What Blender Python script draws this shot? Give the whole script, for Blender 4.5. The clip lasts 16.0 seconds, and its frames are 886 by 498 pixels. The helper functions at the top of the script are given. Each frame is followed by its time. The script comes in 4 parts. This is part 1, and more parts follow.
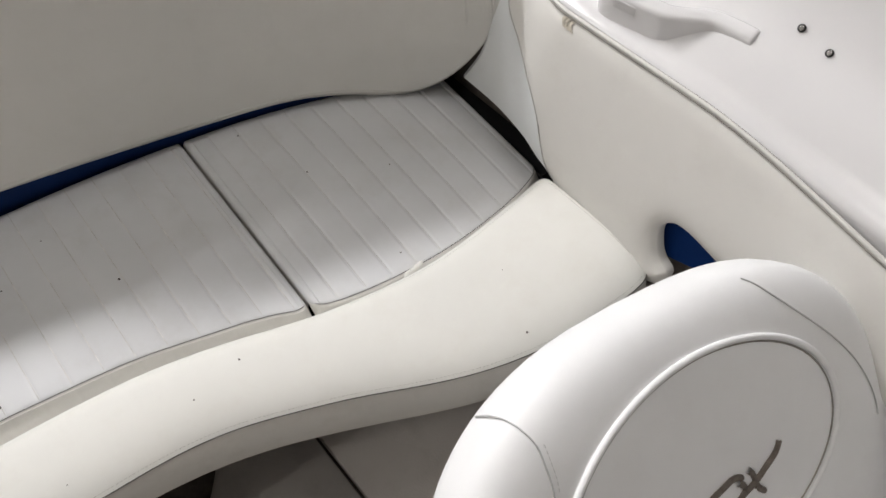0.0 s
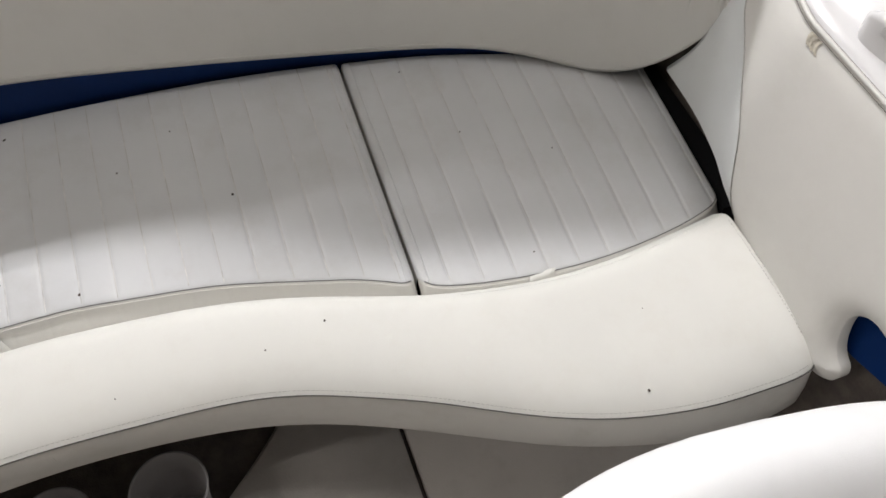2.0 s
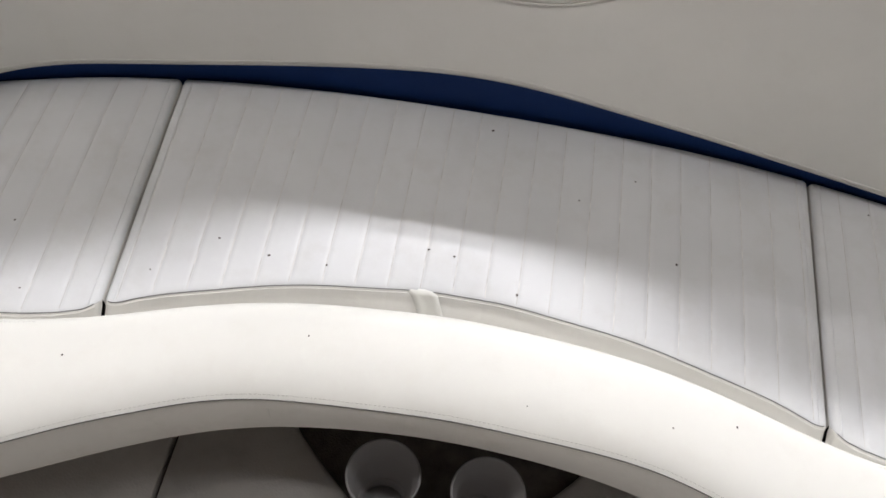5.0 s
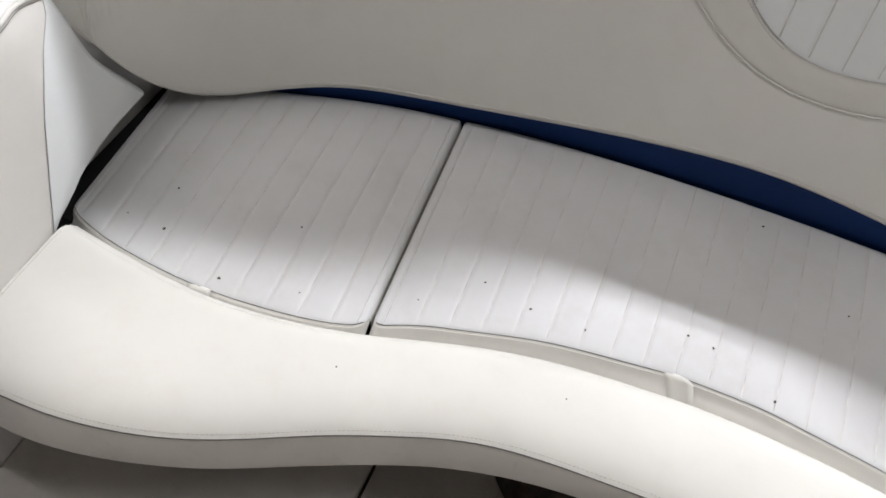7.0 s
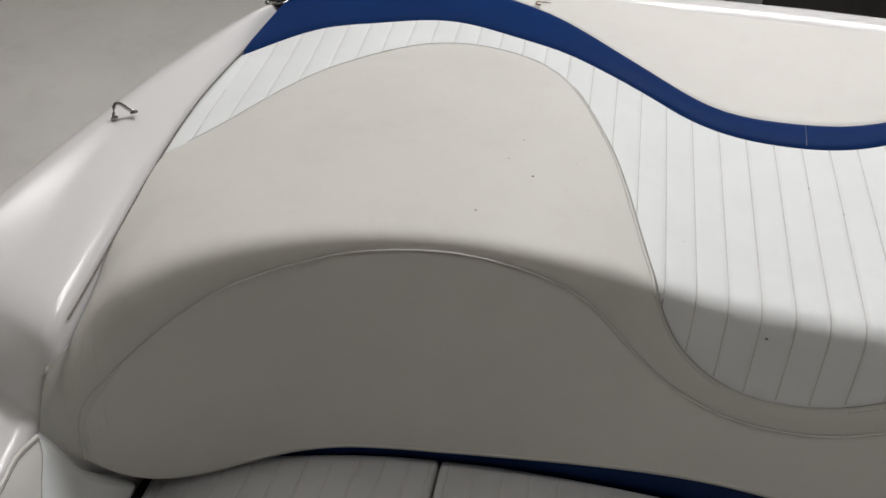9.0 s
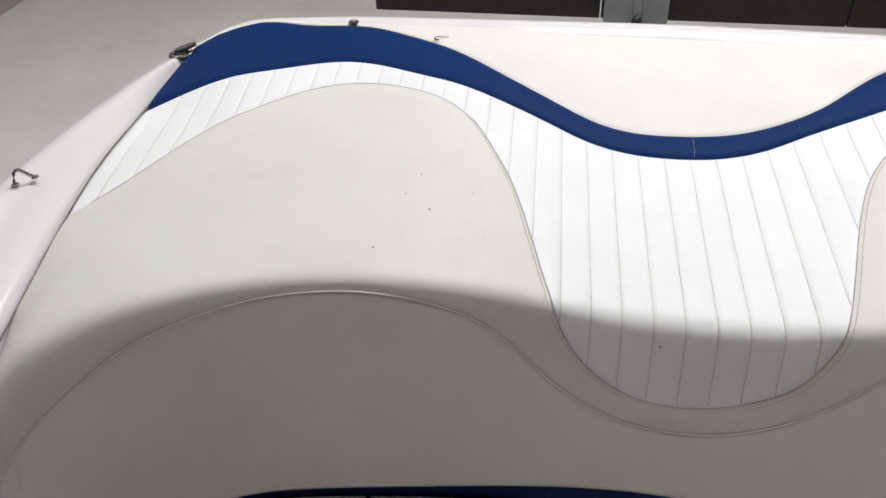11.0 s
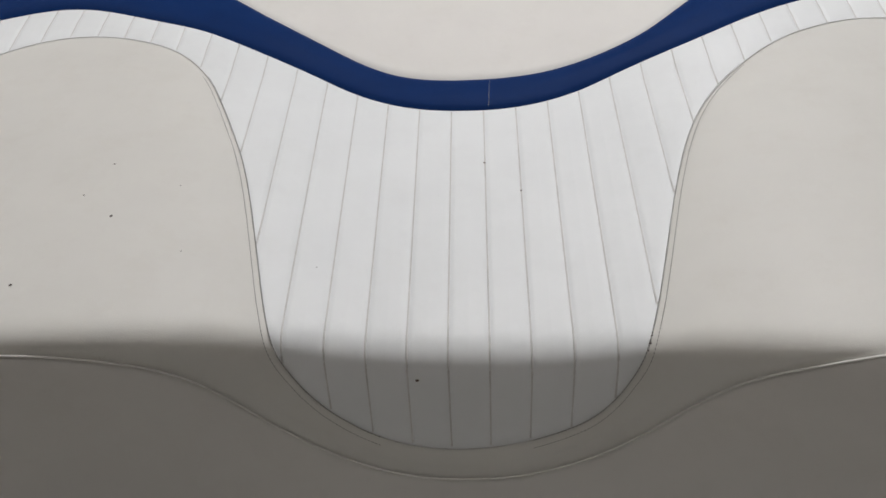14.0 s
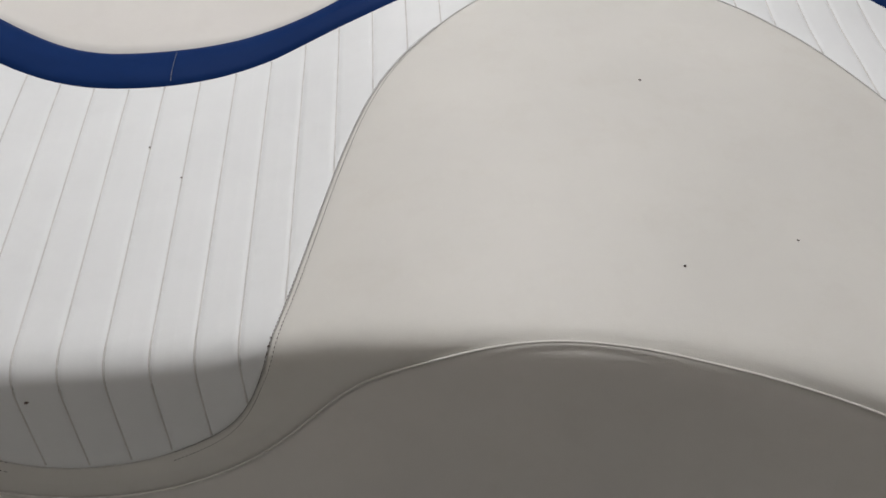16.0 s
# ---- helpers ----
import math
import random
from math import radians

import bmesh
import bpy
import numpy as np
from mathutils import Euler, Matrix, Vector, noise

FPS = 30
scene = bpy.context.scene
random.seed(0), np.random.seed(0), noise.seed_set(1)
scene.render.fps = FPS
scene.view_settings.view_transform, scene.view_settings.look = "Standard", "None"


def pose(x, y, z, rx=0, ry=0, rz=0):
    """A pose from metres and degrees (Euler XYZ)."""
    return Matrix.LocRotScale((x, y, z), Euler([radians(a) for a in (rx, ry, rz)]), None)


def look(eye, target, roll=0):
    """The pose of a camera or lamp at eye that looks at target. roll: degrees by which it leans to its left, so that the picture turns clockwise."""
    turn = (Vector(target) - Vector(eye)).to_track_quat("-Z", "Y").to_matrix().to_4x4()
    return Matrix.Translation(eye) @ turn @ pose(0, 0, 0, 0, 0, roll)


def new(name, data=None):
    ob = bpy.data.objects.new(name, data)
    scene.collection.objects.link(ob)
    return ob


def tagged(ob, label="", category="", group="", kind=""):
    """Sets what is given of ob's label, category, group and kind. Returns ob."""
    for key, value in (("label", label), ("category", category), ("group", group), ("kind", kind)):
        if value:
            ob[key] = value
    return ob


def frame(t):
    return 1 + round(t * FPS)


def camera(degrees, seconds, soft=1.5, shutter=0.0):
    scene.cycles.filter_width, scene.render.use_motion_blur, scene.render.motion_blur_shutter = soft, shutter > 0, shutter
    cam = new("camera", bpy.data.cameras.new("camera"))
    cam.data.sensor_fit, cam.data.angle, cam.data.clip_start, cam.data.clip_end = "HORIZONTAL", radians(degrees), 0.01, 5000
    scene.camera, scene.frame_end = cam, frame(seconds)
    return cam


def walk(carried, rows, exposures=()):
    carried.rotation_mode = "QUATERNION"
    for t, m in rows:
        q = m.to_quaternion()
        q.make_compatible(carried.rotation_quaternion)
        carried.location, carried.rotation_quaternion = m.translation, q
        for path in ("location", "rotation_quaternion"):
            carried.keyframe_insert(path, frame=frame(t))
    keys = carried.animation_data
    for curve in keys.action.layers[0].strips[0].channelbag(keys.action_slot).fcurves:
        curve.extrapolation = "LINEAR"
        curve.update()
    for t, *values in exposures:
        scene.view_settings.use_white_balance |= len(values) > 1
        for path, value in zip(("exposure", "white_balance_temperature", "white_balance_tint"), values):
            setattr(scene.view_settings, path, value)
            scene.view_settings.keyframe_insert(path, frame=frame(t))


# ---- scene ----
cam = camera(57.1, 16.0, soft=1.6)
PATH = [
    (0, (0.173, -0.551, 1.263), (0.959, 0.395, -0.314), 0.5),
    (0.5, (0.245, -0.511, 1.211), (0.866, 0.501, -0.399), 2.5),
    (1, (0.29, -0.479, 1.186), (0.789, 0.547, -0.457), 2.6),
    (1.5, (0.282, -0.46, 1.187), (0.737, 0.56, -0.473), 1.9),
    (2, (0.254, -0.454, 1.189), (0.678, 0.576, -0.472), 2.8),
    (2.5, (0.221, -0.451, 1.193), (0.599, 0.608, -0.461), 4.4),
    (3, (0.187, -0.441, 1.193), (0.502, 0.655, -0.45), 5.5),
    (3.5, (0.132, -0.425, 1.199), (0.379, 0.698, -0.438), 7.0),
    (4, (0.076, -0.404, 1.206), (0.243, 0.724, -0.437), 8.4),
    (4.5, (0.034, -0.409, 1.204), (0.092, 0.739, -0.433), 7.7),
    (5, (-0.012, -0.422, 1.205), (-0.063, 0.745, -0.418), 7.5),
    (7.3, (-0.2, -0.454, 1.223), (-0.59, 0.72, -0.349), 6.3),
    (7.5, (-0.209, -0.439, 1.237), (-0.623, 0.771, -0.3), 5.3),
    (8, (-0.244, -0.406, 1.316), (-0.683, 0.978, -0.059), 3.4),
    (8.5, (-0.254, -0.35, 1.4), (-0.684, 1.081, 0.07), 1.5),
    (8.7, (-0.24, -0.352, 1.414), (-0.681, 1.106, 0.118), 0.5),
    (11, (-0.142, -0.35, 1.451), (-0.475, 1.197, 0.228), -2.5),
    (11.5, (-0.084, -0.337, 1.447), (-0.366, 1.213, 0.214), -2.6),
    (12, (-0.02, -0.3, 1.441), (-0.26, 1.234, 0.181), -1.2),
    (12.5, (0.044, -0.249, 1.42), (-0.193, 1.261, 0.13), -0.5),
    (13, (0.084, -0.193, 1.403), (-0.136, 1.291, 0.081), -0.5),
    (13.5, (0.074, -0.116, 1.365), (-0.123, 1.343, 0.011), -2.2),
    (14, (0.042, -0.06, 1.338), (-0.102, 1.39, -0.032), -3.5),
    (14.5, (0.056, -0.036, 1.328), (-0.02, 1.39, -0.072), -3.3),
    (15, (0.133, -0.027, 1.322), (0.087, 1.375, -0.102), -2.9),
    (15.5, (0.224, -0.018, 1.321), (0.26, 1.367, -0.122), -0.9),
    (16, (0.296, 0.01, 1.325), (0.375, 1.362, -0.146), -0.5),
]
walk(cam, [(t, look(eye, target, roll)) for t, eye, target, roll in PATH],
     exposures=[(0.0, 0.2, 6500, 10.4), (1.5, 0.2, 6500, 10.4), (2.5, 0.35, 6480, 10.6), (4.0, 0.53, 6450, 11), (5.0, 0.55, 6380, 11.5), (7.5, 0.45, 6350, 11.5), (8.0, 0.0, 6500, 11.0),
                (8.5, -0.6, 6550, 9.4), (11.0, -0.17, 6500, 10.4), (12.0, -0.24, 6500, 10.6), (13.0, -0.4, 6500, 11), (14.0, -0.75, 6500, 11), (16.0, -0.75, 6550, 11.5)])

# ---- world and lamps ----
world = bpy.data.worlds.new("workshop_air")
world.use_nodes = True
world.node_tree.nodes["Background"].inputs["Color"].default_value = (1.0, 0.96, 0.92, 1)
world.node_tree.nodes["Background"].inputs["Strength"].default_value = 0.02
scene.world = world


def tube_lamp(name, x, y, z, length, width, watts, colour=(0.99, 0.982, 1.0)):
    data = bpy.data.lights.new(name, "AREA")
    data.shape, data.size, data.size_y = "RECTANGLE", length, width
    data.energy, data.color = watts, colour
    ob = new(name, data)
    ob.location = (x, y, z)
    return ob


WARM_FILL = (1.0, 0.92, 0.85)
tube_lamp("unseen_strip_lamp", 0.5, 2.50, 3.56, 1.8, 0.06, 70)
tube_lamp("unseen_strip_lamp", 0.5, 2.66, 3.56, 1.8, 0.06, 70)
# added fill lamps, unseen: one near the helm, a warm one to port
tube_lamp("unseen_strip_lamp", 0.9, -0.4, 3.56, 1.8, 0.06, 7)
tube_lamp("unseen_strip_lamp", -2.6, -0.6, 3.56, 1.8, 0.06, 14, WARM_FILL)
# unseen port lamp, added to brighten the floor and the gunwale corner
tube_lamp("unseen_strip_lamp", -2.9, 2.7, 3.56, 1.8, 0.06, 44)


# ---- materials ----
def material(name, colour, rough=0.5, metal=0.0, spread=0.06, grain=0.0, grain_scale=900.0,
             stain=None, stain_amount=0.0, stain_scale=6.0, coat=0.0, spec=0.5, wrinkle=0.0, sheen=0.0):
    m = bpy.data.materials.new(name)
    m.use_nodes = True
    nt = m.node_tree
    b = nt.nodes["Principled BSDF"]
    b.inputs["Roughness"].default_value = rough
    b.inputs["Metallic"].default_value = metal
    b.inputs["Specular IOR Level"].default_value = spec
    b.inputs["Coat Weight"].default_value = coat
    b.inputs["Coat Roughness"].default_value = 0.06
    tc = nt.nodes.new("ShaderNodeTexCoord")
    big = nt.nodes.new("ShaderNodeTexNoise")
    big.inputs["Scale"].default_value = stain_scale
    big.inputs["Detail"].default_value = 6
    big.inputs["Roughness"].default_value = 0.62
    nt.links.new(tc.outputs["Object"], big.inputs["Vector"])
    ramp = nt.nodes.new("ShaderNodeValToRGB")
    ramp.color_ramp.elements[0].position, ramp.color_ramp.elements[1].position = 0.3, 0.7
    lo = [c * (1 - spread) for c in colour]
    hi = [min(1, c * (1 + spread)) for c in colour]
    ramp.color_ramp.elements[0].color, ramp.color_ramp.elements[1].color = (*lo, 1), (*hi, 1)
    nt.links.new(big.outputs["Fac"], ramp.inputs["Fac"])
    out = ramp.outputs["Color"]
    if stain:
        sn = nt.nodes.new("ShaderNodeTexNoise")
        sn.inputs["Scale"].default_value = stain_scale * 3.1
        sn.inputs["Detail"].default_value = 8
        sn.inputs["Roughness"].default_value = 0.7
        nt.links.new(tc.outputs["Object"], sn.inputs["Vector"])
        sr = nt.nodes.new("ShaderNodeMapRange")
        sr.inputs["From Min"].default_value, sr.inputs["From Max"].default_value = 0.5, 0.78
        sr.inputs["To Max"].default_value = stain_amount
        nt.links.new(sn.outputs["Fac"], sr.inputs["Value"])
        mix = nt.nodes.new("ShaderNodeMix")
        mix.data_type = "RGBA"
        nt.links.new(sr.outputs["Result"], mix.inputs["Factor"])
        nt.links.new(out, mix.inputs["A"])
        mix.inputs["B"].default_value = (*stain, 1)
        out = mix.outputs["Result"]
    nt.links.new(out, b.inputs["Base Color"])
    rr = nt.nodes.new("ShaderNodeMapRange")
    rr.inputs["To Min"].default_value, rr.inputs["To Max"].default_value = rough * 0.85, min(1, rough * 1.15)
    nt.links.new(big.outputs["Fac"], rr.inputs["Value"])
    nt.links.new(rr.outputs["Result"], b.inputs["Roughness"])
    if grain or wrinkle:
        normal = None
        for strength, scale, kind in ((wrinkle, 22.0, "noise"), (grain, grain_scale, "voronoi")):
            if not strength:
                continue
            if kind == "noise":
                tx = nt.nodes.new("ShaderNodeTexNoise")
                tx.inputs["Detail"].default_value = 3
                src = tx.outputs["Fac"]
            else:
                tx = nt.nodes.new("ShaderNodeTexVoronoi")
                src = tx.outputs["Distance"]
            tx.inputs["Scale"].default_value = scale
            nt.links.new(tc.outputs["Object"], tx.inputs["Vector"])
            bp = nt.nodes.new("ShaderNodeBump")
            bp.inputs["Strength"].default_value = strength
            bp.inputs["Distance"].default_value = 0.004 if kind == "noise" else 0.0006
            nt.links.new(src, bp.inputs["Height"])
            if normal:
                nt.links.new(normal, bp.inputs["Normal"])
            normal = bp.outputs["Normal"]
        nt.links.new(normal, b.inputs["Normal"])
    return m


CREAM = material("cream_vinyl", (0.70, 0.688, 0.655), 0.52, spec=0.35, spread=0.03, grain=0.10, stain=(0.42, 0.38, 0.31), stain_amount=0.10, wrinkle=0.12)
CREAM_WARM = material("aged_cream_vinyl", (0.672, 0.667, 0.628), 0.52, spec=0.35, spread=0.03, grain=0.10, stain=(0.45, 0.39, 0.30), stain_amount=0.12, wrinkle=0.12)
GREYED = material("seat_vinyl", (0.61, 0.617, 0.625), 0.5, spec=0.35, spread=0.05, grain=0.10, stain=(0.36, 0.33, 0.27), stain_amount=0.22, stain_scale=4.0, wrinkle=0.15)
WHITE = material("white_vinyl", (0.775, 0.80, 0.805), 0.50, spec=0.35, spread=0.03, grain=0.09, stain=(0.55, 0.55, 0.53), stain_amount=0.10, wrinkle=0.10)
HELM_WHITE = material("helm_white_vinyl", (0.88, 0.885, 0.89), 0.48, spec=0.35, spread=0.02, grain=0.10, stain=(0.62, 0.61, 0.59), stain_amount=0.10, wrinkle=0.14)
BOXING = material("boxing_vinyl", (0.66, 0.645, 0.605), 0.5, spread=0.05, grain=0.12, stain=(0.33, 0.29, 0.23), stain_amount=0.25, wrinkle=0.1)
BLUE = material("blue_vinyl", (0.004, 0.025, 0.112), 0.55, spread=0.10, spec=0.05, grain=0.35, stain=(0.008, 0.035, 0.13), stain_amount=0.3, wrinkle=0.1)
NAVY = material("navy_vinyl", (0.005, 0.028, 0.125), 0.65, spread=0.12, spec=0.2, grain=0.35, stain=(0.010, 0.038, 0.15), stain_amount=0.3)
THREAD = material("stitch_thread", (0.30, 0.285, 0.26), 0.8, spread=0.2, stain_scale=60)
PLEAT_THREAD = material("greyed_pleat_thread", (0.52, 0.51, 0.495), 0.85, spread=0.3, stain_scale=50)
SOILED_THREAD = material("soiled_pleat_thread", (0.56, 0.55, 0.53), 0.85, spread=0.3, stain_scale=50)
# soiled white thread; its grey also stands in for shade in the grooves
INSERT_THREAD = material("soiled_shaded_thread", (0.60, 0.595, 0.58), 0.85, spread=0.12, stain_scale=50)
TORN = material("torn_vinyl_backing", (0.52, 0.48, 0.40), 0.9, spread=0.3, stain=(0.08, 0.065, 0.05), stain_amount=1.0, stain_scale=75)
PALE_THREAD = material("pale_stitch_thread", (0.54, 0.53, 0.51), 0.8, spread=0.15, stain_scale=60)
HELM_SEAM = material("white_seam_thread", (0.52, 0.52, 0.52), 0.7, spread=0.1, stain_scale=60)
GAP_SHADE = material("gap_shade", (0.17, 0.15, 0.13), 0.8, spread=0.25, stain_scale=40)
SEAM_DARK = material("seam_shadow_thread", (0.08, 0.075, 0.068), 0.85, spread=0.25, stain_scale=60)
GELCOAT = material("white_gelcoat", (0.71, 0.703, 0.705), 0.22, spread=0.02, wrinkle=0.05, spec=0.32, stain=(0.62, 0.60, 0.57), stain_amount=0.04, stain_scale=3)
CHROME = material("chrome", (0.62, 0.62, 0.63), 0.12, metal=1.0, spread=0.1, stain_scale=40)
BLACK_CHROME = material("tarnished_chrome", (0.36, 0.36, 0.36), 0.18, metal=1.0, spread=0.2, stain_scale=40)
BLACK_PLASTIC = material("black_plastic", (0.015, 0.015, 0.016), 0.35, spread=0.2)
CAVITY_SHADE = material("cavity_shade_black", (0.006, 0.006, 0.008), 0.9, spread=0.3)
CARPET = material("dark_marine_carpet", (0.14, 0.118, 0.105), 0.95, spread=0.35, grain=0.9, grain_scale=420, stain_scale=30)
DECK = material("moulded_deck", (0.56, 0.53, 0.50), 0.6, spread=0.06, grain=0.4, grain_scale=300, stain=(0.25, 0.23, 0.2), stain_amount=0.25)
CONCRETE = material("concrete", (0.66, 0.65, 0.62), 0.75, spread=0.06, stain=(0.36, 0.35, 0.32), stain_amount=0.25, stain_scale=1.2, grain=0.2, grain_scale=120)
WALL = material("painted_block_wall", (0.40, 0.37, 0.335), 0.85, spread=0.05, stain_scale=1.5)
CEILING = material("painted_ceiling", (0.42, 0.40, 0.37), 0.9, spread=0.04, stain_scale=1.5)
DARK_BOARD = material("dark_board", (0.022, 0.019, 0.018), 0.75, spread=0.35, stain=(0.05, 0.04, 0.035), stain_amount=0.5, stain_scale=9)
STEEL = material("grey_steel", (0.30, 0.31, 0.33), 0.45, metal=0.6, spread=0.12, stain=(0.2, 0.2, 0.2), stain_amount=0.3)
LOGO = material("grey_brown_thread", (0.16, 0.135, 0.115), 0.75, spread=0.35, stain_scale=160)
SPECK = material("dirt_speck", (0.05, 0.035, 0.03), 0.8, spread=0.4, stain_scale=90)
SCUFF = material("scuff", (0.16, 0.13, 0.11), 0.8, spread=0.35, stain_scale=120)
RUST = material("rust_mark", (0.26, 0.16, 0.12), 0.85, spread=0.5, stain_scale=150)

CUP = bpy.data.materials.new("clear_plastic")
CUP.use_nodes = True
_nt = CUP.node_tree
_b = _nt.nodes["Principled BSDF"]
_b.inputs["Base Color"].default_value = (0.62, 0.61, 0.62, 1)
_b.inputs["Roughness"].default_value = 0.3
_tl = _nt.nodes.new("ShaderNodeBsdfTranslucent")
_tl.inputs["Color"].default_value = (0.7, 0.7, 0.71, 1)
_tp = _nt.nodes.new("ShaderNodeBsdfTransparent")
_m1, _m2 = _nt.nodes.new("ShaderNodeMixShader"), _nt.nodes.new("ShaderNodeMixShader")
_m1.inputs["Fac"].default_value, _m2.inputs["Fac"].default_value = 0.4, 0.35
_nt.links.new(_b.outputs["BSDF"], _m1.inputs[1])
_nt.links.new(_tl.outputs["BSDF"], _m1.inputs[2])
_nt.links.new(_m1.outputs["Shader"], _m2.inputs[1])
_nt.links.new(_tp.outputs["BSDF"], _m2.inputs[2])
_nt.links.new(_m2.outputs["Shader"], _nt.nodes["Material Output"].inputs["Surface"])

CUP_BASE = material("cloudy_plastic", (0.40, 0.39, 0.385), 0.4, spread=0.08, stain_scale=40)

LAMP_GLOW = bpy.data.materials.new("lamp_tube")
LAMP_GLOW.use_nodes = True
_b = LAMP_GLOW.node_tree.nodes["Principled BSDF"]
_b.inputs["Emission Color"].default_value = (1.0, 0.97, 0.92, 1)
_b.inputs["Emission Strength"].default_value = 18.0


# ---- small mesh helpers ----
def part(name, mesh_or_bm, mat, parent=None, label="", smooth=True):
    if isinstance(mesh_or_bm, bmesh.types.BMesh):
        me = bpy.data.meshes.new(name)
        bmesh.ops.recalc_face_normals(mesh_or_bm, faces=mesh_or_bm.faces)
        mesh_or_bm.to_mesh(me)
        mesh_or_bm.free()
    else:
        me = mesh_or_bm
    me.materials.append(mat)
    if smooth:
        me.polygons.foreach_set("use_smooth", [True] * len(me.polygons))
    ob = new(name, me)
    if parent:
        ob.parent = parent
    if label:
        ob["label"] = label
    return ob


def thing(name, label, category, group="", kind="", at=(0, 0, 0)):
    ob = new(name)
    ob.empty_display_size = 0.05
    ob.location = at
    return tagged(ob, label, category, group, kind)


def grid_mesh(name, g, close_u=False, close_v=False, flip=False):
    """A quad mesh from an array of rows of points."""
    g = np.asarray(g, float)
    nu, nv = g.shape[:2]
    idx = np.arange(nu * nv).reshape(nu, nv)
    iu = np.arange(nu if close_u else nu - 1)
    iv = np.arange(nv if close_v else nv - 1)
    a = idx[np.ix_(iu, iv)]
    b = idx[np.ix_((iu + 1) % nu, iv)]
    c = idx[np.ix_((iu + 1) % nu, (iv + 1) % nv)]
    d = idx[np.ix_(iu, (iv + 1) % nv)]
    quads = np.stack([a, d, c, b] if flip else [a, b, c, d], -1).reshape(-1, 4)
    me = bpy.data.meshes.new(name)
    me.from_pydata(g.reshape(-1, 3).tolist(), [], quads.tolist())
    me.update()
    return me


def tube_grid(pts, radius, sides=8, closed=False):
    """A round cord along a line of points."""
    p = np.asarray(pts, float)
    n = len(p)
    t = np.roll(p, -1, 0) - np.roll(p, 1, 0) if closed else np.gradient(p, axis=0)
    t /= np.linalg.norm(t, axis=1)[:, None] + 1e-12
    up = np.tile([0.0, 0.0, 1.0], (n, 1))
    up[np.abs(t[:, 2]) > 0.9] = (0, 1, 0)
    s = np.cross(t, up)
    s /= np.linalg.norm(s, axis=1)[:, None]
    u = np.cross(s, t)
    ang = np.linspace(0, 2 * np.pi, sides, endpoint=False)
    r = np.broadcast_to(np.asarray(radius, float), (n,))[:, None, None]
    return p[:, None] + r * (np.cos(ang)[None, :, None] * s[:, None] + np.sin(ang)[None, :, None] * u[:, None])


def cord(name, pts, radius, mat, parent, label="", sides=8, closed=False):
    return part(name, grid_mesh(name, tube_grid(pts, radius, sides, closed), close_u=closed, close_v=True), mat, parent, label)


def box_bm(x0, x1, y0, y1, z0, z1, bevel=0.0, seg=2):
    bm = bmesh.new()
    bmesh.ops.create_cube(bm, size=1)
    for v in bm.verts:
        v.co = ((x0 + x1) / 2 + v.co.x * (x1 - x0), (y0 + y1) / 2 + v.co.y * (y1 - y0), (z0 + z1) / 2 + v.co.z * (z1 - z0))
    if bevel:
        bmesh.ops.bevel(bm, geom=bm.edges[:], offset=bevel, segments=seg, profile=0.6, affect="EDGES")
    return bm


def lines_mesh(name, lines, radius, sides=4):
    verts, faces = [], []
    for ln in lines:
        gpts = tube_grid(ln, radius, sides)
        n0, (nu, nv) = len(verts), gpts.shape[:2]
        verts += gpts.reshape(-1, 3).tolist()
        for i in range(nu - 1):
            for j in range(nv):
                k = (j + 1) % nv
                faces.append((n0 + i * nv + j, n0 + (i + 1) * nv + j, n0 + (i + 1) * nv + k, n0 + i * nv + k))
    me = bpy.data.meshes.new(name)
    me.from_pydata(verts, [], faces)
    me.update()
    return me


def stitches(name, pts, mat, parent, step=.0048, length=.0030, radius=.0005):
    """A row of single stitches along a line."""
    p = np.asarray(pts, float)
    run = np.r_[0, np.cumsum(np.linalg.norm(np.diff(p, axis=0), axis=1))]
    at = np.arange(step, run[-1] - step, step)
    pick = lambda d: np.stack([np.interp(d, run, p[:, i]) for i in range(3)], -1)
    ob = part(name, lines_mesh(name, list(np.stack([pick(at), pick(at + length)], 1)), radius), mat, parent)
    ob["kind"] = "stuff"
    return ob


def spline(xk, yk):
    """A natural cubic through a few knots."""
    xk, yk = np.array(xk, float), np.array(yk, float)
    n, h = len(xk), np.diff(xk)
    m = np.diff(yk) / h
    a, r = np.eye(n), np.zeros(n)
    for i in range(1, n - 1):
        a[i, i - 1], a[i, i], a[i, i + 1], r[i] = h[i - 1], 2 * (h[i - 1] + h[i]), h[i], 6 * (m[i] - m[i - 1])
    mm = np.linalg.solve(a, r)

    def f(x):
        x = np.clip(np.asarray(x, float), xk[0], xk[-1])
        i = np.clip(np.searchsorted(xk, x) - 1, 0, n - 2)
        p, q = (xk[i + 1] - x) / h[i], (x - xk[i]) / h[i]
        return p * yk[i] + q * yk[i + 1] + ((p**3 - p) * mm[i] + (q**3 - q) * mm[i + 1]) * h[i] ** 2 / 6

    return f


def even(xs, ys):
    """A cubic that is the same on both sides of the boat's centre line."""
    return spline([-v for v in xs[:0:-1]] + list(xs), list(ys[:0:-1]) + list(ys))


def smoothstep(a, b, x):
    t = np.clip((np.asarray(x, float) - a) / (b - a), 0, 1)
    return t * t * (3 - 2 * t)


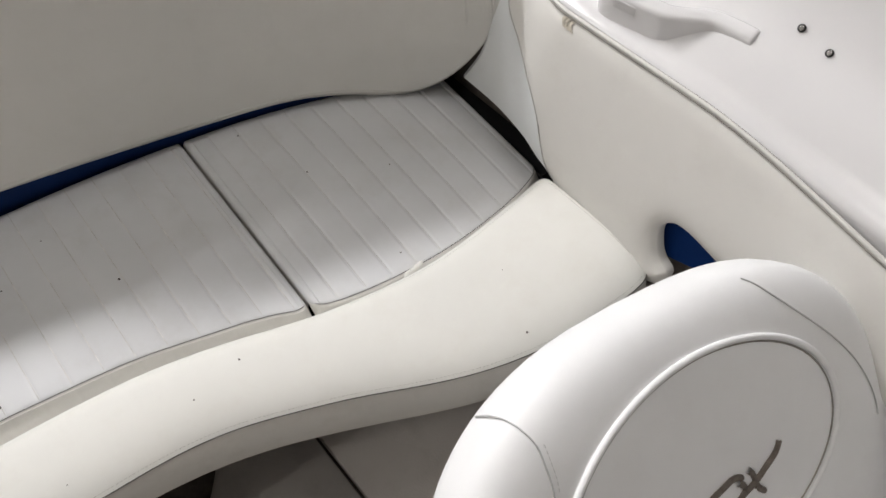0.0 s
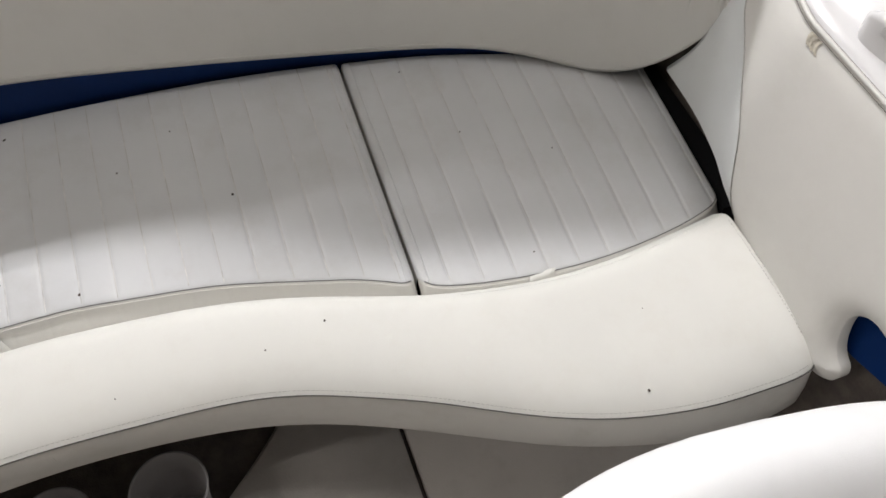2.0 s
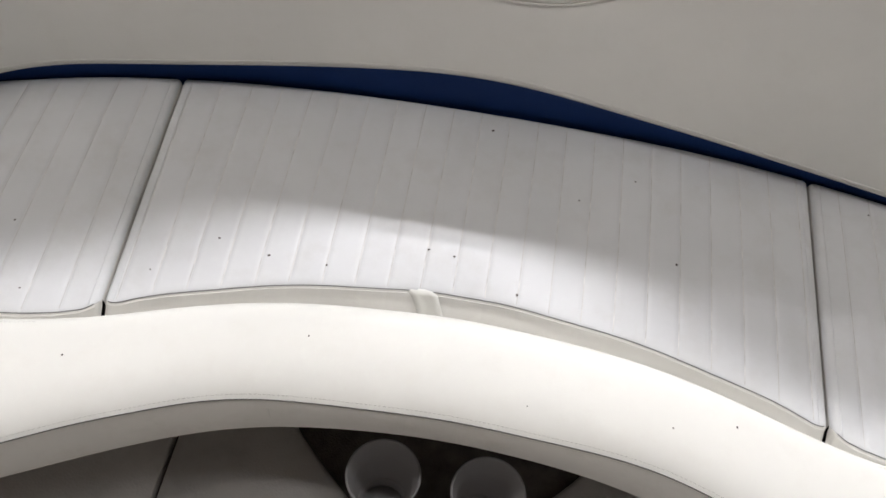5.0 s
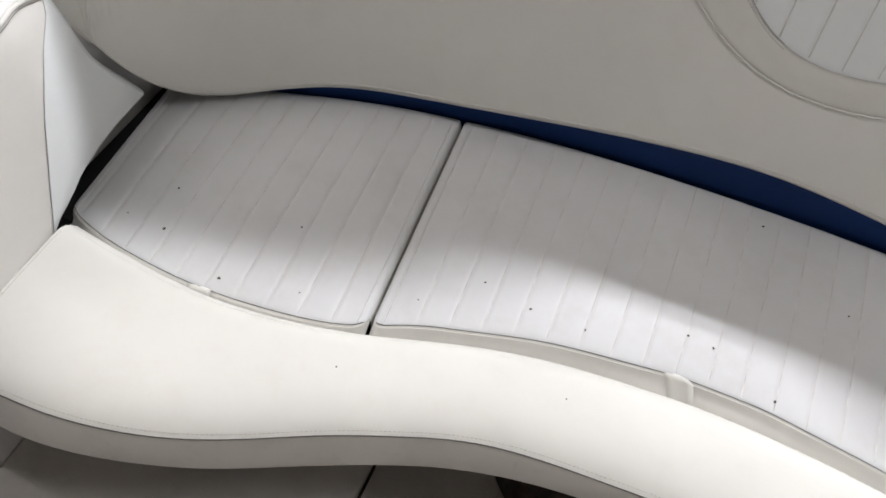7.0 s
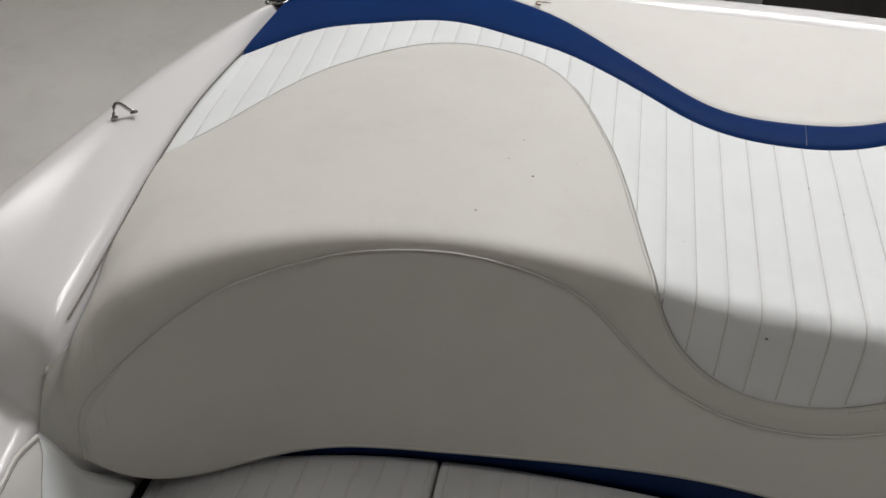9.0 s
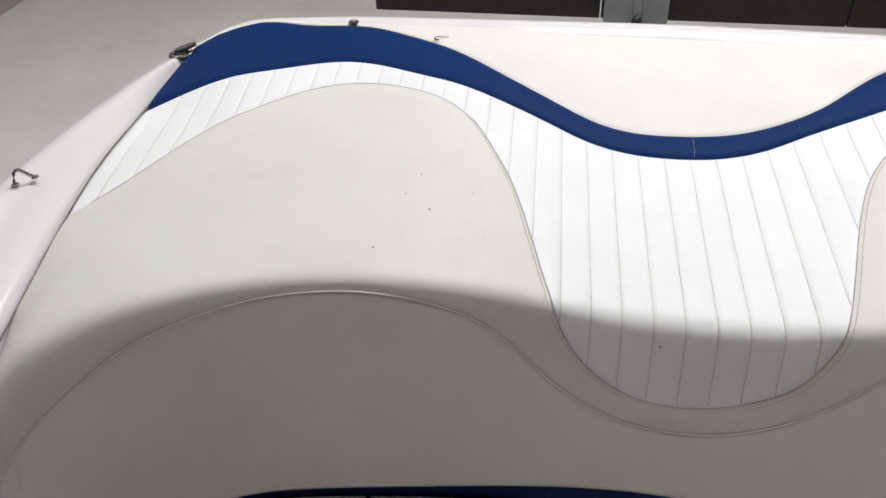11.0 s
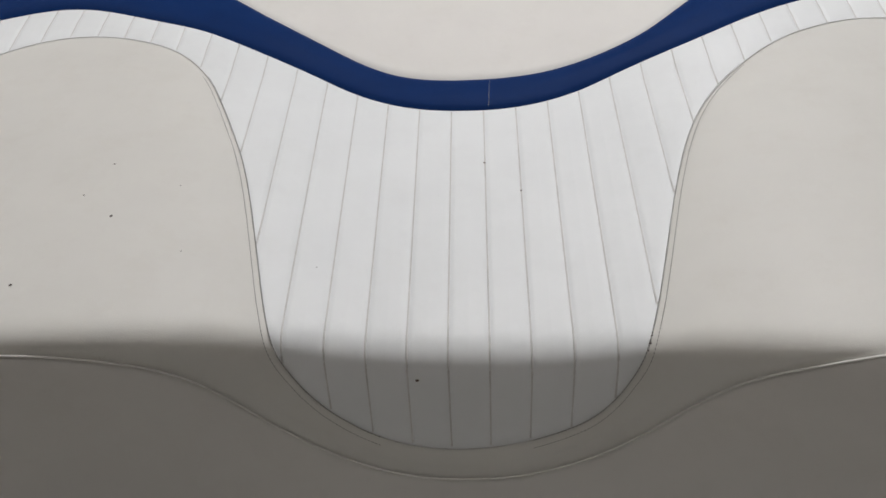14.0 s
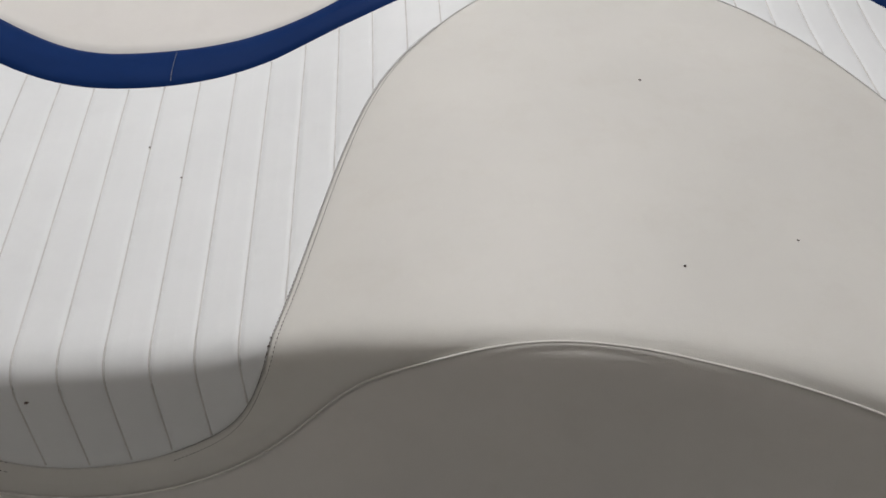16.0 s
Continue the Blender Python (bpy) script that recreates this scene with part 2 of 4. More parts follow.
# ---- the shape of the backrest: one profile for every x ----
foot_y = even([0, .25, .42, .55, .65, .75, .83, .9, 1.0], [.335, .332, .322, .30, .262, .2, .12, .04, -.08])
crown_y = even([0, .1, .2, .3, .42, .55, .65, .75, .83, .9, 1.0], [.412, .4135, .406, .377, .352, .324, .287, .225, .145, .06, -.06])
crown_z = even([0, .1, .2, .3, .42, .55, .65, .75, .85, .95, 1.0], [.757, .760, .783, .815, .832, .829, .820, .803, .774, .765, .76])
top_z = even([0, .15, .3, .55, .8, .95, 1.05], [.752, .756, .785, .787, .768, .754, .748])
round_r = even([0, .5, .62, .75, .86, 1.0], [.030, .032, .040, .070, .13, .18])


def profile(x):
    """Points (y, z) of the cover at x, from its foot over the crown to the stern, with their lengths along it."""
    a, b, c = np.array([foot_y(x), .42]), np.array([crown_y(x), crown_z(x)]), np.array([.86, top_z(x)])
    e1, e2 = (a - b) / np.linalg.norm(a - b), (c - b) / np.linalg.norm(c - b)
    p, q = b + e1 * round_r(x), b + e2 * round_r(x)
    t = np.linspace(0, 1, 16)[:, None]
    arc = ((1 - t) ** 2 * p + 2.6 * t * (1 - t) * b + t * t * q) / ((1 - t) ** 2 + 2.6 * t * (1 - t) + t * t)
    rear = c + np.outer(np.linspace(.05, 1, 8), np.array([1.30, .79]) - c)
    pts = np.vstack([a + (p - a) * np.linspace(0, .95, 8)[:, None], arc, q + (c - q) * np.linspace(.05, 1, 10)[:, None], rear])
    length = np.r_[0, np.cumsum(np.linalg.norm(np.diff(pts, axis=0), axis=1))]
    return pts, length


# where each seam crosses the profile, as a length from its foot
skirt_s = even([0, .1, .2, .35, .5, .6, .68, .74, .79, .82, .84, .95], [.082, .078, .068, .052, .038, .030, .016, .012, .046, .10, .152, .24])
pipe_s = even([0, .07, .14, .19, .24, .3, .4, .5, .6, .7, .77, .81, .828, .84, .95], [.184, .193, .235, .288, .348, .389, .407, .399, .376, .326, .278, .232, .192, .155, .20])
insert_s = even([0, .06, .11, .15, .175, .2, .25, .3, .37, .45, .6, .7, .78, .83, .88, .91, .95], [.222, .23, .258, .312, .382, .485, .691, .819, .915, .979, 1.040, 1.022, .970, .890, .812, .800, .800])
blue_lo_s = even([0, .1, .2, .3, .4, .5, .62, .75, .85, .95], [.731, .763, .855, .956, 1.029, 1.081, 1.120, 1.127, 1.148, 1.150])
blue_hi_s = even([0, .1, .2, .3, .4, .5, .62, .75, .88, .95], [.801, .828, .926, 1.052, 1.160, 1.232, 1.298, 1.336, 1.405, 1.40])


def pleat_x(k, y):
    """The pleats fan out a little towards the stern."""
    t = (y - .44) / .38
    return .031 - .0135 * t + (.0387 + .0023 * t) * k


def side_limit(y):
    """Half the width that the cover has between the two gunwales."""
    return np.interp(y, [.104, .115, .14, .17, .21, .285, .39, .5, .6, .72, .874, 1.0, 1.08, 1.15, 1.20, 1.30],
                     [.854, .848, .838, .833, .841, .858, .884, .905, .919, .938, .950, .956, .95, .92, .86, .80])


STEP = .001
columns = np.arange(-0.948, 0.9481, STEP)
profiles = [profile(x) for x in columns]


def cover(name, low, high, rows, puff, pleats=False, valley=0.0014, valley_w=0.0026, soft=.03):
    """One sewn panel of the cover, between two seams."""
    out = np.zeros((len(columns), rows, 3))
    nrm = np.zeros_like(out)
    u = (1 - np.cos(np.linspace(0, np.pi, rows))) / 2 * .55 + np.linspace(0, 1, rows) * .45
    wid = np.zeros(len(columns))
    for i, (x, (pts, length)) in enumerate(zip(columns, profiles)):
        lo, hi = low[i], max(high[i], low[i] + 1e-4)
        s = lo + (hi - lo) * u
        wid[i] = hi - lo
        out[i, :, 0] = x
        out[i, :, 1] = np.interp(s, length, pts[:, 0])
        out[i, :, 2] = np.interp(s, length, pts[:, 1])
        dy = np.interp(s + .004, length, pts[:, 0]) - np.interp(s - .004, length, pts[:, 0])
        dz = np.interp(s + .004, length, pts[:, 1]) - np.interp(s - .004, length, pts[:, 1])
        ln = np.hypot(dy, dz) + 1e-9
        nrm[i, :, 1], nrm[i, :, 2] = -dz / ln, dy / ln
    lip = np.minimum(np.abs(np.gradient(low, columns)), 3)
    top = np.abs(np.gradient(high, columns))
    d = np.minimum(u[None] * wid[:, None] / np.sqrt(1 + lip**2)[:, None], (1 - u)[None] * wid[:, None] / np.sqrt(1 + top**2)[:, None])
    off = puff * (1 - np.exp(-d / soft)) - valley * np.exp(-((d / valley_w) ** 2))
    if pleats:
        t = (out[..., 1] - .44) / .38
        k = (out[..., 0] - .031 + .0135 * t) / (.0387 + .0023 * t)
        gap = np.abs(k - np.round(k)) * .04
        near = np.clip(d / .012, 0, 1)
        off = off + near * (.0009 * np.clip(gap / .02, 0, 1) ** .6 - .0010 * np.exp(-((gap / .0034) ** 2)))
    out += nrm * off[..., None]
    lim = side_limit(out[..., 1])
    roll = np.clip(1 - (lim - np.abs(out[..., 0])) / .075, 0, 1) ** 2 * (1 - smoothstep(.30, .62, out[..., 1]))
    roll = roll * (1 - .55 * smoothstep(.22, .34, out[..., 1]))
    out[..., 2] -= .050 * roll * smoothstep(.55, .72, out[..., 2])
    out[..., 0] = np.clip(out[..., 0], -lim, lim)
    out[..., 1] = np.maximum(out[..., 1], .104)
    # the outer corners are pulled down behind the end pieces
    cap = np.interp(out[..., 1], [.104, .108, .119, .137, .167, .2], [.632, .641, .677, .718, .753, .9])
    pull = smoothstep(.80, .835, np.abs(out[..., 0]))
    out[..., 2] -= pull * np.maximum(out[..., 2] - cap, 0)
    return out


def seam_line(s_values, lift=0.0):
    out = []
    for x, (pts, length), s in zip(columns, profiles, s_values):
        y, z = np.interp(s, length, pts[:, 0]), np.interp(s, length, pts[:, 1])
        dy = np.interp(s + .004, length, pts[:, 0]) - np.interp(s - .004, length, pts[:, 0])
        dz = np.interp(s + .004, length, pts[:, 1]) - np.interp(s - .004, length, pts[:, 1])
        ln = math.hypot(dy, dz) + 1e-9
        out.append((x, y - dz / ln * lift, z + dy / ln * lift))
    return np.array(out)


def uneven(xs, ds):
    """Small departures of the hand-sewn seams from a symmetrical line."""
    return spline(xs, ds)(columns)


sk = skirt_s(columns) + uneven([-.95, -.83, -.77, -.68, -.6, -.5, -.4, -.28, -.15, 0, .13, .27, .42, .56, .66, .73, .8, .95],
                               [0.004, 0.0084, 0.015, 0.0134, 0.0106, 0.0064, 0.0051, 0.0059, 0.0045, 0.0031, -0.0035, -0.0039, -0.0046, -0.0019, 0.0035, 0.0051, 0.0099, 0.006])
# the hand-sewn seams sit a little further aft on the starboard side
lop = smoothstep(0, .3, columns)
wide = np.abs(columns)
pi_ = pipe_s(columns) + .0065 * np.tanh(columns / .2) * (1 - smoothstep(.70, .80, wide)) + .006 * np.sign(columns) * smoothstep(.5, .65, wide) * (1 - smoothstep(.70, .80, wide))
pi_ = pi_ + uneven([-.95, -.8, -.76, -.725, -.685, -.64, -.59, -.53, -.4, -.3, -.2, -.1, 0, .1, .16, .25, .4, .55, .61, .65, .72, .95],
                   [-0, -0.0009, 0.0043, 0.0134, 0.0173, 0.0134, 0.0069, 0.0035, -0.0028, -0.012, -0.0091, 0.0068, 0.0073, 0.0014, -0.0114, -0.0193, 0.0002, 0.0049, 0.0103, 0.0173, 0.0042, 0])
# at both ends the lower panel closes in a round corner
pi_ = np.where(wide > .80, np.interp(wide, [.80, .809, .816, .822, .826, .829, .831, .95], [.248, .2396, .229, .2155, .197, .160, .12, .12]), pi_)
pi_ = np.maximum(pi_, sk + .0006)
ins = insert_s(columns) + uneven([-.95, -.75, -.66, -.57, -.46, -.33, -.28, -.245, -.21, -.16, -.1, 0, .1, .16, .19, .22, .3, .4, .52, .7, .95],
                                 [-0.02, -0.0191, -0.0088, -0.0027, 0.0083, -0.0171, -0.0485, -0.0462, -0.0284, -0.0003, 0.0087, 0.0093, 0.0069, -0.0106, -0.0158, -0.006, 0.0026, 0.0242, 0.0279, 0.01, 0])
ins = np.maximum(ins, pi_ + .012)
blo = np.maximum(blue_lo_s(columns) + .018 * lop + uneven([-.95, -.7, -.56, -.45, -.38, -.3, -.15, 0, .14, .29, .38, .95], [0.004, 0.0185, 0.0075, -0.0079, -0.0114, -0.0231, -0.0156, 0.0126, -0.0089, -0.0259, -0.0052, 0.004]), ins + .004)
bhi = blue_hi_s(columns) + .018 * lop * (np.abs(columns) < .9) + uneven([-.95, -.7, -.55, -.42, -.3, -.15, 0, .05, .14, .24, .32, .45, .95], [0.0218, 0.0056, -0.003, -0.0129, -0.0244, -0.0102, 0.0148, 0.0133, -0.01, -0.0354, -0.0106, 0.0042, 0.004])
end = np.array([length[-1] for _, length in profiles]) - .075

backrest = thing("bench_backrest", "cream and white vinyl bench backrest with a wavy royal blue band", "boat seat")
inside = np.abs(columns) < .842


def strip(name, low, high, rows, puff, mat, label, keep=None, **kw):
    g = cover(name, low, high, rows, puff, **kw)
    if keep is not None:
        g = g[keep]
    return part(name, grid_mesh(name, g, flip=True), mat, backrest, label)


lower_ = strip("lower_panel", sk, pi_, 26, .004 + .010 * smoothstep(.62, .78, wide)[:, None], CREAM, "smooth cream lower back panel", keep=inside, valley=.0005, soft=.05)
crown_ = strip("crown_panel", pi_, ins, 44, .004, CREAM_WARM, "plain cream panel rolled over the crown", valley=.0004)
insert_ = strip("pleated_panel", ins, blo, 40, .002, WHITE, "white pleated vinyl insert", pleats=True, valley=.0004)
band_ = strip("blue_band", blo, bhi, 20, .0085, BLUE, "royal blue vinyl band", soft=.014, valley=.002, valley_w=.004)
strip("rear_panel", bhi, end, 26, .001, CREAM, "cream pad behind the blue band", valley=.003)

# skirt's return under the front, piping and seams
lip = seam_line(sk)[inside]
fold = np.stack([lip, lip + (0, .004, -.006), lip + (0, .012, -.007), lip + (0, .05, .0)], 1)
part("skirt_hem", grid_mesh("skirt_hem", fold), BOXING, backrest)
cord("piping", seam_line(pi_, .0018)[inside], .0011, CREAM, backrest, "cream welt along the wavy seam")
cord("skirt_welt", seam_line(sk + .005, .0008)[inside], .0006, CREAM, lower_)
cord("insert_stitching", seam_line(ins, .0006)[np.abs(columns) < .885], .0006, INSERT_THREAD, insert_, sides=4)
hem_x = np.abs(columns)
slope_lo, slope_hi = np.gradient(ins, columns), np.gradient(blo, columns)
for side in (-1, 1):
    run_ = seam_line(ins, .0042)[(columns * side > .07) & (hem_x < .34)]
    run_t = np.gradient(run_[:, :2], axis=0)
    run_t /= np.linalg.norm(run_t, axis=1)[:, None]
    run_ = run_ + np.stack([run_t[:, 1], -run_t[:, 0], 0 * run_t[:, 0]], -1) * .0056
    stitches("seam_stitching", run_, SEAM_DARK, crown_, step=.0040, length=.0022, radius=.0003)
    edge_ = seam_line(ins + .0012, .0018)[(columns * side > .07) & (hem_x < .34)]
    stitches("edge_stitching", edge_, SEAM_DARK, insert_, step=.0040, length=.0022, radius=.0003)
for k in range(-24, 25):
    line = []
    for sv in np.linspace(.2, 1.16, 300):
        x = .031 + .0387 * k
        for _ in range(3):
            i = int(np.clip(round((x + .948) / STEP), 0, len(columns) - 1))
            pts, length = profiles[i]
            y = float(np.interp(sv, length, pts[:, 0]))
            x = float(pleat_x(k, y))
        if abs(x) < min(.91, float(side_limit(y)) - .014) and ins[i] + .0015 < sv < blo[i] - .001:
            dy = float(np.interp(sv + .004, length, pts[:, 0]) - np.interp(sv - .004, length, pts[:, 0]))
            dz = float(np.interp(sv + .004, length, pts[:, 1]) - np.interp(sv - .004, length, pts[:, 1]))
            ln = math.hypot(dy, dz) + 1e-9
            z = float(np.interp(sv, length, pts[:, 1]))
            gap = min((sv - ins[i]) / math.hypot(1, slope_lo[i]), (blo[i] - sv) / math.hypot(1, slope_hi[i]))
            up = .002 * (1 - math.exp(-gap / .03)) - .0012 * min(1, gap / .012)
            line.append((x, y - dz / ln * up, z + dy / ln * up))
    if len(line) > 5:
        cord("pleat_seam", line, .0010, INSERT_THREAD, insert_, sides=6)
bx = np.argmin(np.abs(columns - .006))
sx = np.linspace(blo[bx] + .003, bhi[bx] - .003, 12)
pp, ll = profiles[bx]
stitches("band_join", [(columns[bx] + .018, np.interp(s, ll, pp[:, 0]), np.interp(s, ll, pp[:, 1]) + .0088 * (1 - math.exp(-min(s - sx[0] + .003, sx[-1] - s + .003) / .014))) for s in sx], PALE_THREAD, band_, step=.004, length=.0022, radius=.0003)

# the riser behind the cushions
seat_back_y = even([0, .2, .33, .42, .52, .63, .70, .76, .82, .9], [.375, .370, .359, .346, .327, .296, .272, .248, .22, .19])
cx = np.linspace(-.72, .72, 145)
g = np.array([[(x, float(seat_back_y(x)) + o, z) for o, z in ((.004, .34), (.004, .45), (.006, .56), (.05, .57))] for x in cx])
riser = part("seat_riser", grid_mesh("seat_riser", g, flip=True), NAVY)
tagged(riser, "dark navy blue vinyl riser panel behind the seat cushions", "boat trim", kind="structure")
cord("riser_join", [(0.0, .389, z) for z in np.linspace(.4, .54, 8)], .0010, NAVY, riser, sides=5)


# ---- seat cushions ----
cushion_front_y = even([0, .05, .1, .2, .3, .36, .40, .45, .5, .6, .7, .76, .80], [.080, .079, .073, .058, .031, .012, -.006, -.0245, -.035, -.0445, -.039, -.028, -.015])

bolster_in_y = even([0, .1, .2, .3, .4, .48, .56, .64, .72, .79], [.053, .048, .036, .011, -.022, -.041, -.052, -.051, -.042, -.032])


def skew(x, y):
    return x * (1 + .06 * y) - .04 * (y - .155) * np.exp(-((x + .405) / .12) ** 2)


def top_height(y):
    return .409 + .050 * np.clip(y, -.06, .4)


def cushion(x0, x1, pitch, phase, tab_x, tab_turn, label, specks):
    th = thing("seat_cushion", label, "cushion", group="bench seat cushions")
    cols = set(np.round(np.linspace(x0, x1, int((x1 - x0) / .005)), 4).tolist())
    for off in (0, .0015, .004, .008, .012, .016):
        cols.update((round(x0 + off, 4), round(x1 - off, 4)))
    first = math.ceil((x0 + .012 - phase) / pitch)
    marks = [phase + k * pitch for k in range(first, 99) if phase + k * pitch < x1 - .012]
    for m in marks:
        for off in (-.007, -.004, -.002, 0, .002, .004, .007):
            cols.add(round(m + off, 4))
    cols = np.array(sorted(cols))
    edge = np.minimum(cols - x0, x1 - cols)
    drop = np.where(edge < .006, .006 - np.sqrt(np.maximum(.006**2 - (.006 - edge) ** 2, 0)), 0)
    inset = np.where(edge < .02, .02 - np.sqrt(np.maximum(.02**2 - (.02 - edge) ** 2, 0)), 0)
    groove = np.zeros_like(cols)
    for m in marks:
        groove = np.maximum(groove, np.exp(-(((cols - m) / .0022) ** 2)))
    pillow = np.zeros_like(cols)
    allm = np.array([x0] + marks + [x1])
    for i, c in enumerate(cols):
        pillow[i] = min(1, np.abs(allm - c).min() / (pitch / 2)) ** .6
    plump, dip = (.0010, .0012) if abs(x0 + x1) > .3 else (.0005, .0007)
    yf = cushion_front_y(cols) + inset * .7
    yb = seat_back_y(cols) - .002
    v = .5 - .5 * np.cos(np.linspace(0, np.pi, 40))
    top, box = [], []
    for i, c in enumerate(cols):
        y = yf[i] + .004 + (yb[i] - yf[i] - .006) * v
        dist = np.minimum(y - yf[i], yb[i] - y)
        z = top_height(y) + .006 * np.sin(np.pi * v) ** .5 * min(1, edge[i] / .05) - .0024 * np.exp(-((dist / .004) ** 2)) - drop[i]
        fade = np.clip(dist / .02, 0, 1)
        z = z + fade * (plump * pillow[i] - dip * groove[i])
        top.append(np.stack([skew(c, y), y, z], -1))
        lap = max(.004, yf[i] - float(bolster_in_y(c)) - .0045)
        front = [(skew(c, yf[i]), yf[i] + o, z[0] + dz) for o, dz in ((.004, 0), (.0015, -.0015), (0, -.005), (-.30 * lap, -.011), (-.75 * lap, -.020), (-lap, -.032), (-lap, -.05))]
        box.append(front)
    pleated = part("pleated_top", grid_mesh("pleated_top", np.array(top), flip=True), GREYED, th)
    boxing = part("front_boxing", grid_mesh("front_boxing", np.array(box)), CREAM, th, "plain cream boxing strip")
    top = np.array(top)
    sides = []
    for row, s in ((top[0], -1), (top[-1], 1)):
        sides.append(np.stack([row, row + (s * .001, 0, -.012), row + (s * -.001, 0, -.06)], 1))
    for sg in sides:
        part("side_boxing", grid_mesh("side_boxing", sg), BOXING, th)
    cord("front_welt", np.array([b[1] for b in box])[2:-2] + (0, .0004, -.0002), .0007, CREAM, boxing, sides=6)
    cord("welt_seam", np.array([b[0] for b in box])[3:-3] + (0, .0006, .0008), .00045, SEAM_DARK, boxing, sides=4)
    lines = []
    for m in marks:
        i = int(np.argmin(np.abs(cols - m)))
        lines.append(top[i][3:-2])
    for ln in lines:
        cord("pleat_seam", ln + np.array((0, 0, -.0004)), .0010, PLEAT_THREAD if abs(x0 + x1) > .3 else SOILED_THREAD, pleated, sides=4)
    # the top is sewn to its boxing a little inside both sides
    for off in (.011, -.011):
        i = int(np.argmin(np.abs(cols - (x0 if off > 0 else x1) - off)))
        cord("edge_seam", top[i][2:-2] + np.array((0, 0, .0002)), .0009, GREYED, pleated, sides=6)
    # folded pull tab on the front edge
    yt = float(cushion_front_y(tab_x))
    zt = float(top_height(yt))
    lap = max(.004, yt - float(bolster_in_y(tab_x)) - .002)
    zt = zt - .0045
    prof = [(.008, .0030), (.003, .0042), (-.0015, .0020), (-.30 * lap - .003, -.009), (-.75 * lap - .0035, -.018), (-lap - .002, -.030)]
    gt = np.array([[(tab_x + sx * .0155 + tab_turn * (k - 2) * .0035, yt + o, zt + dz + (.005 * max(sx, 0) * (k in (1, 2)) + .0012 * (abs(sx) < .6)))
                    for sx in (-1, -.5, 0, .5, 1)] for k, (o, dz) in enumerate(prof)])
    tab = part("pull_tab", grid_mesh("pull_tab", gt), CREAM_WARM, th, "folded cream vinyl pull tab")
    md = tab.modifiers.new("thickness", "SOLIDIFY")
    md.thickness = .0014
    if specks:
        part("dirt_specks", spots_mesh("dirt_specks", [(x, y, float(np.interp(y, (tr := top[int(np.argmin(np.abs(skew(cols, y) - x)))])[:, 1], tr[:, 2])) + .0003, r * .8) for x, y, r in specks]), SPECK, th)["kind"] = "stuff"
    return th


def spots_mesh(name, spots):
    """Small uneven blots that lie on a surface."""
    bm = bmesh.new()
    rnd = random.Random(4)
    for x, y, z, r in spots:
        ring = []
        for k in range(9):
            a = 2 * math.pi * k / 9
            rr = r * rnd.uniform(.65, 1.2)
            ring.append(bm.verts.new((x + rr * math.cos(a), y + rr * 1.1 * math.sin(a), z)))
        mid = bm.verts.new((x, y, z + .0004))
        for k in range(9):
            bm.faces.new((ring[k], ring[(k + 1) % 9], mid))
    return bm


cushion(-.4035, .4095, .0373, .0205, -.048, 2.0, "grey-white pleated vinyl bench cushion, the wide one in the middle",
        [(.242, .174, .0024), (.057, .098, .0024), (-.296, .105, .0018), (-.234, .094, .0022), (-.166, .095, .0022), (-.053, .138, .0022),
         (-.022, .134, .0020), (0, .338, .0026), (.19, .29, .0014), (.12, .245, .0016), (-.36, .05, .0016)])
cushion(.4135, .799, .0378, .4845, .546, -.8, "grey-white pleated vinyl bench cushion beside the starboard padding",
        [(.53, .18, .0016), (.63, .12, .0014), (.55, -.01, .0014), (.49, .30, .0016)])
cushion(-.807, -.4078, .0378, -.4845, -.60, .2, "grey-white pleated vinyl bench cushion beside the port padding",
        [(-.682, .011, .0028), (-.532, .083, .0018), (-.585, -.022, .0026), (-.49, .0, .0014), (-.70, .07, .0018), (-.735, .012, .0015)])


# ---- front bolster ----
bolster_seam_y = even([0, .1, .16, .217, .27, .315, .376, .426, .477, .53, .586, .646, .713, .76, .79], [-.070, -.074, -.078, -.086, -.101, -.119, -.146, -.172, -.198, -.220, -.236, -.246, -.249, -.246, -.236])
bolster_foot_y = even([0, .1, .2, .26, .316, .372, .426, .49, .56, .644, .72, .79], [-.066, -.071, -.086, -.103, -.125, -.151, -.178, -.209, -.235, -.256, -.261, -.250])
bolster = thing("seat_bolster", "wavy cream vinyl bolster along the front of the bench", "cushion")
cols = np.unique(np.round(np.r_[np.linspace(-.777, .777, 241), [-.776, -.775, -.773, -.769, -.764, .764, .769, .773, .775, .776]], 4))
edge = .777 - np.abs(cols)
drop = np.where(edge < .007, .007 - np.sqrt(np.maximum(.007**2 - (.007 - edge) ** 2, 0)), 0)
tuck = np.where(edge < .016, .016 - np.sqrt(np.maximum(.016**2 - (.016 - edge) ** 2, 0)), 0)
top, band, welt = [], [], []
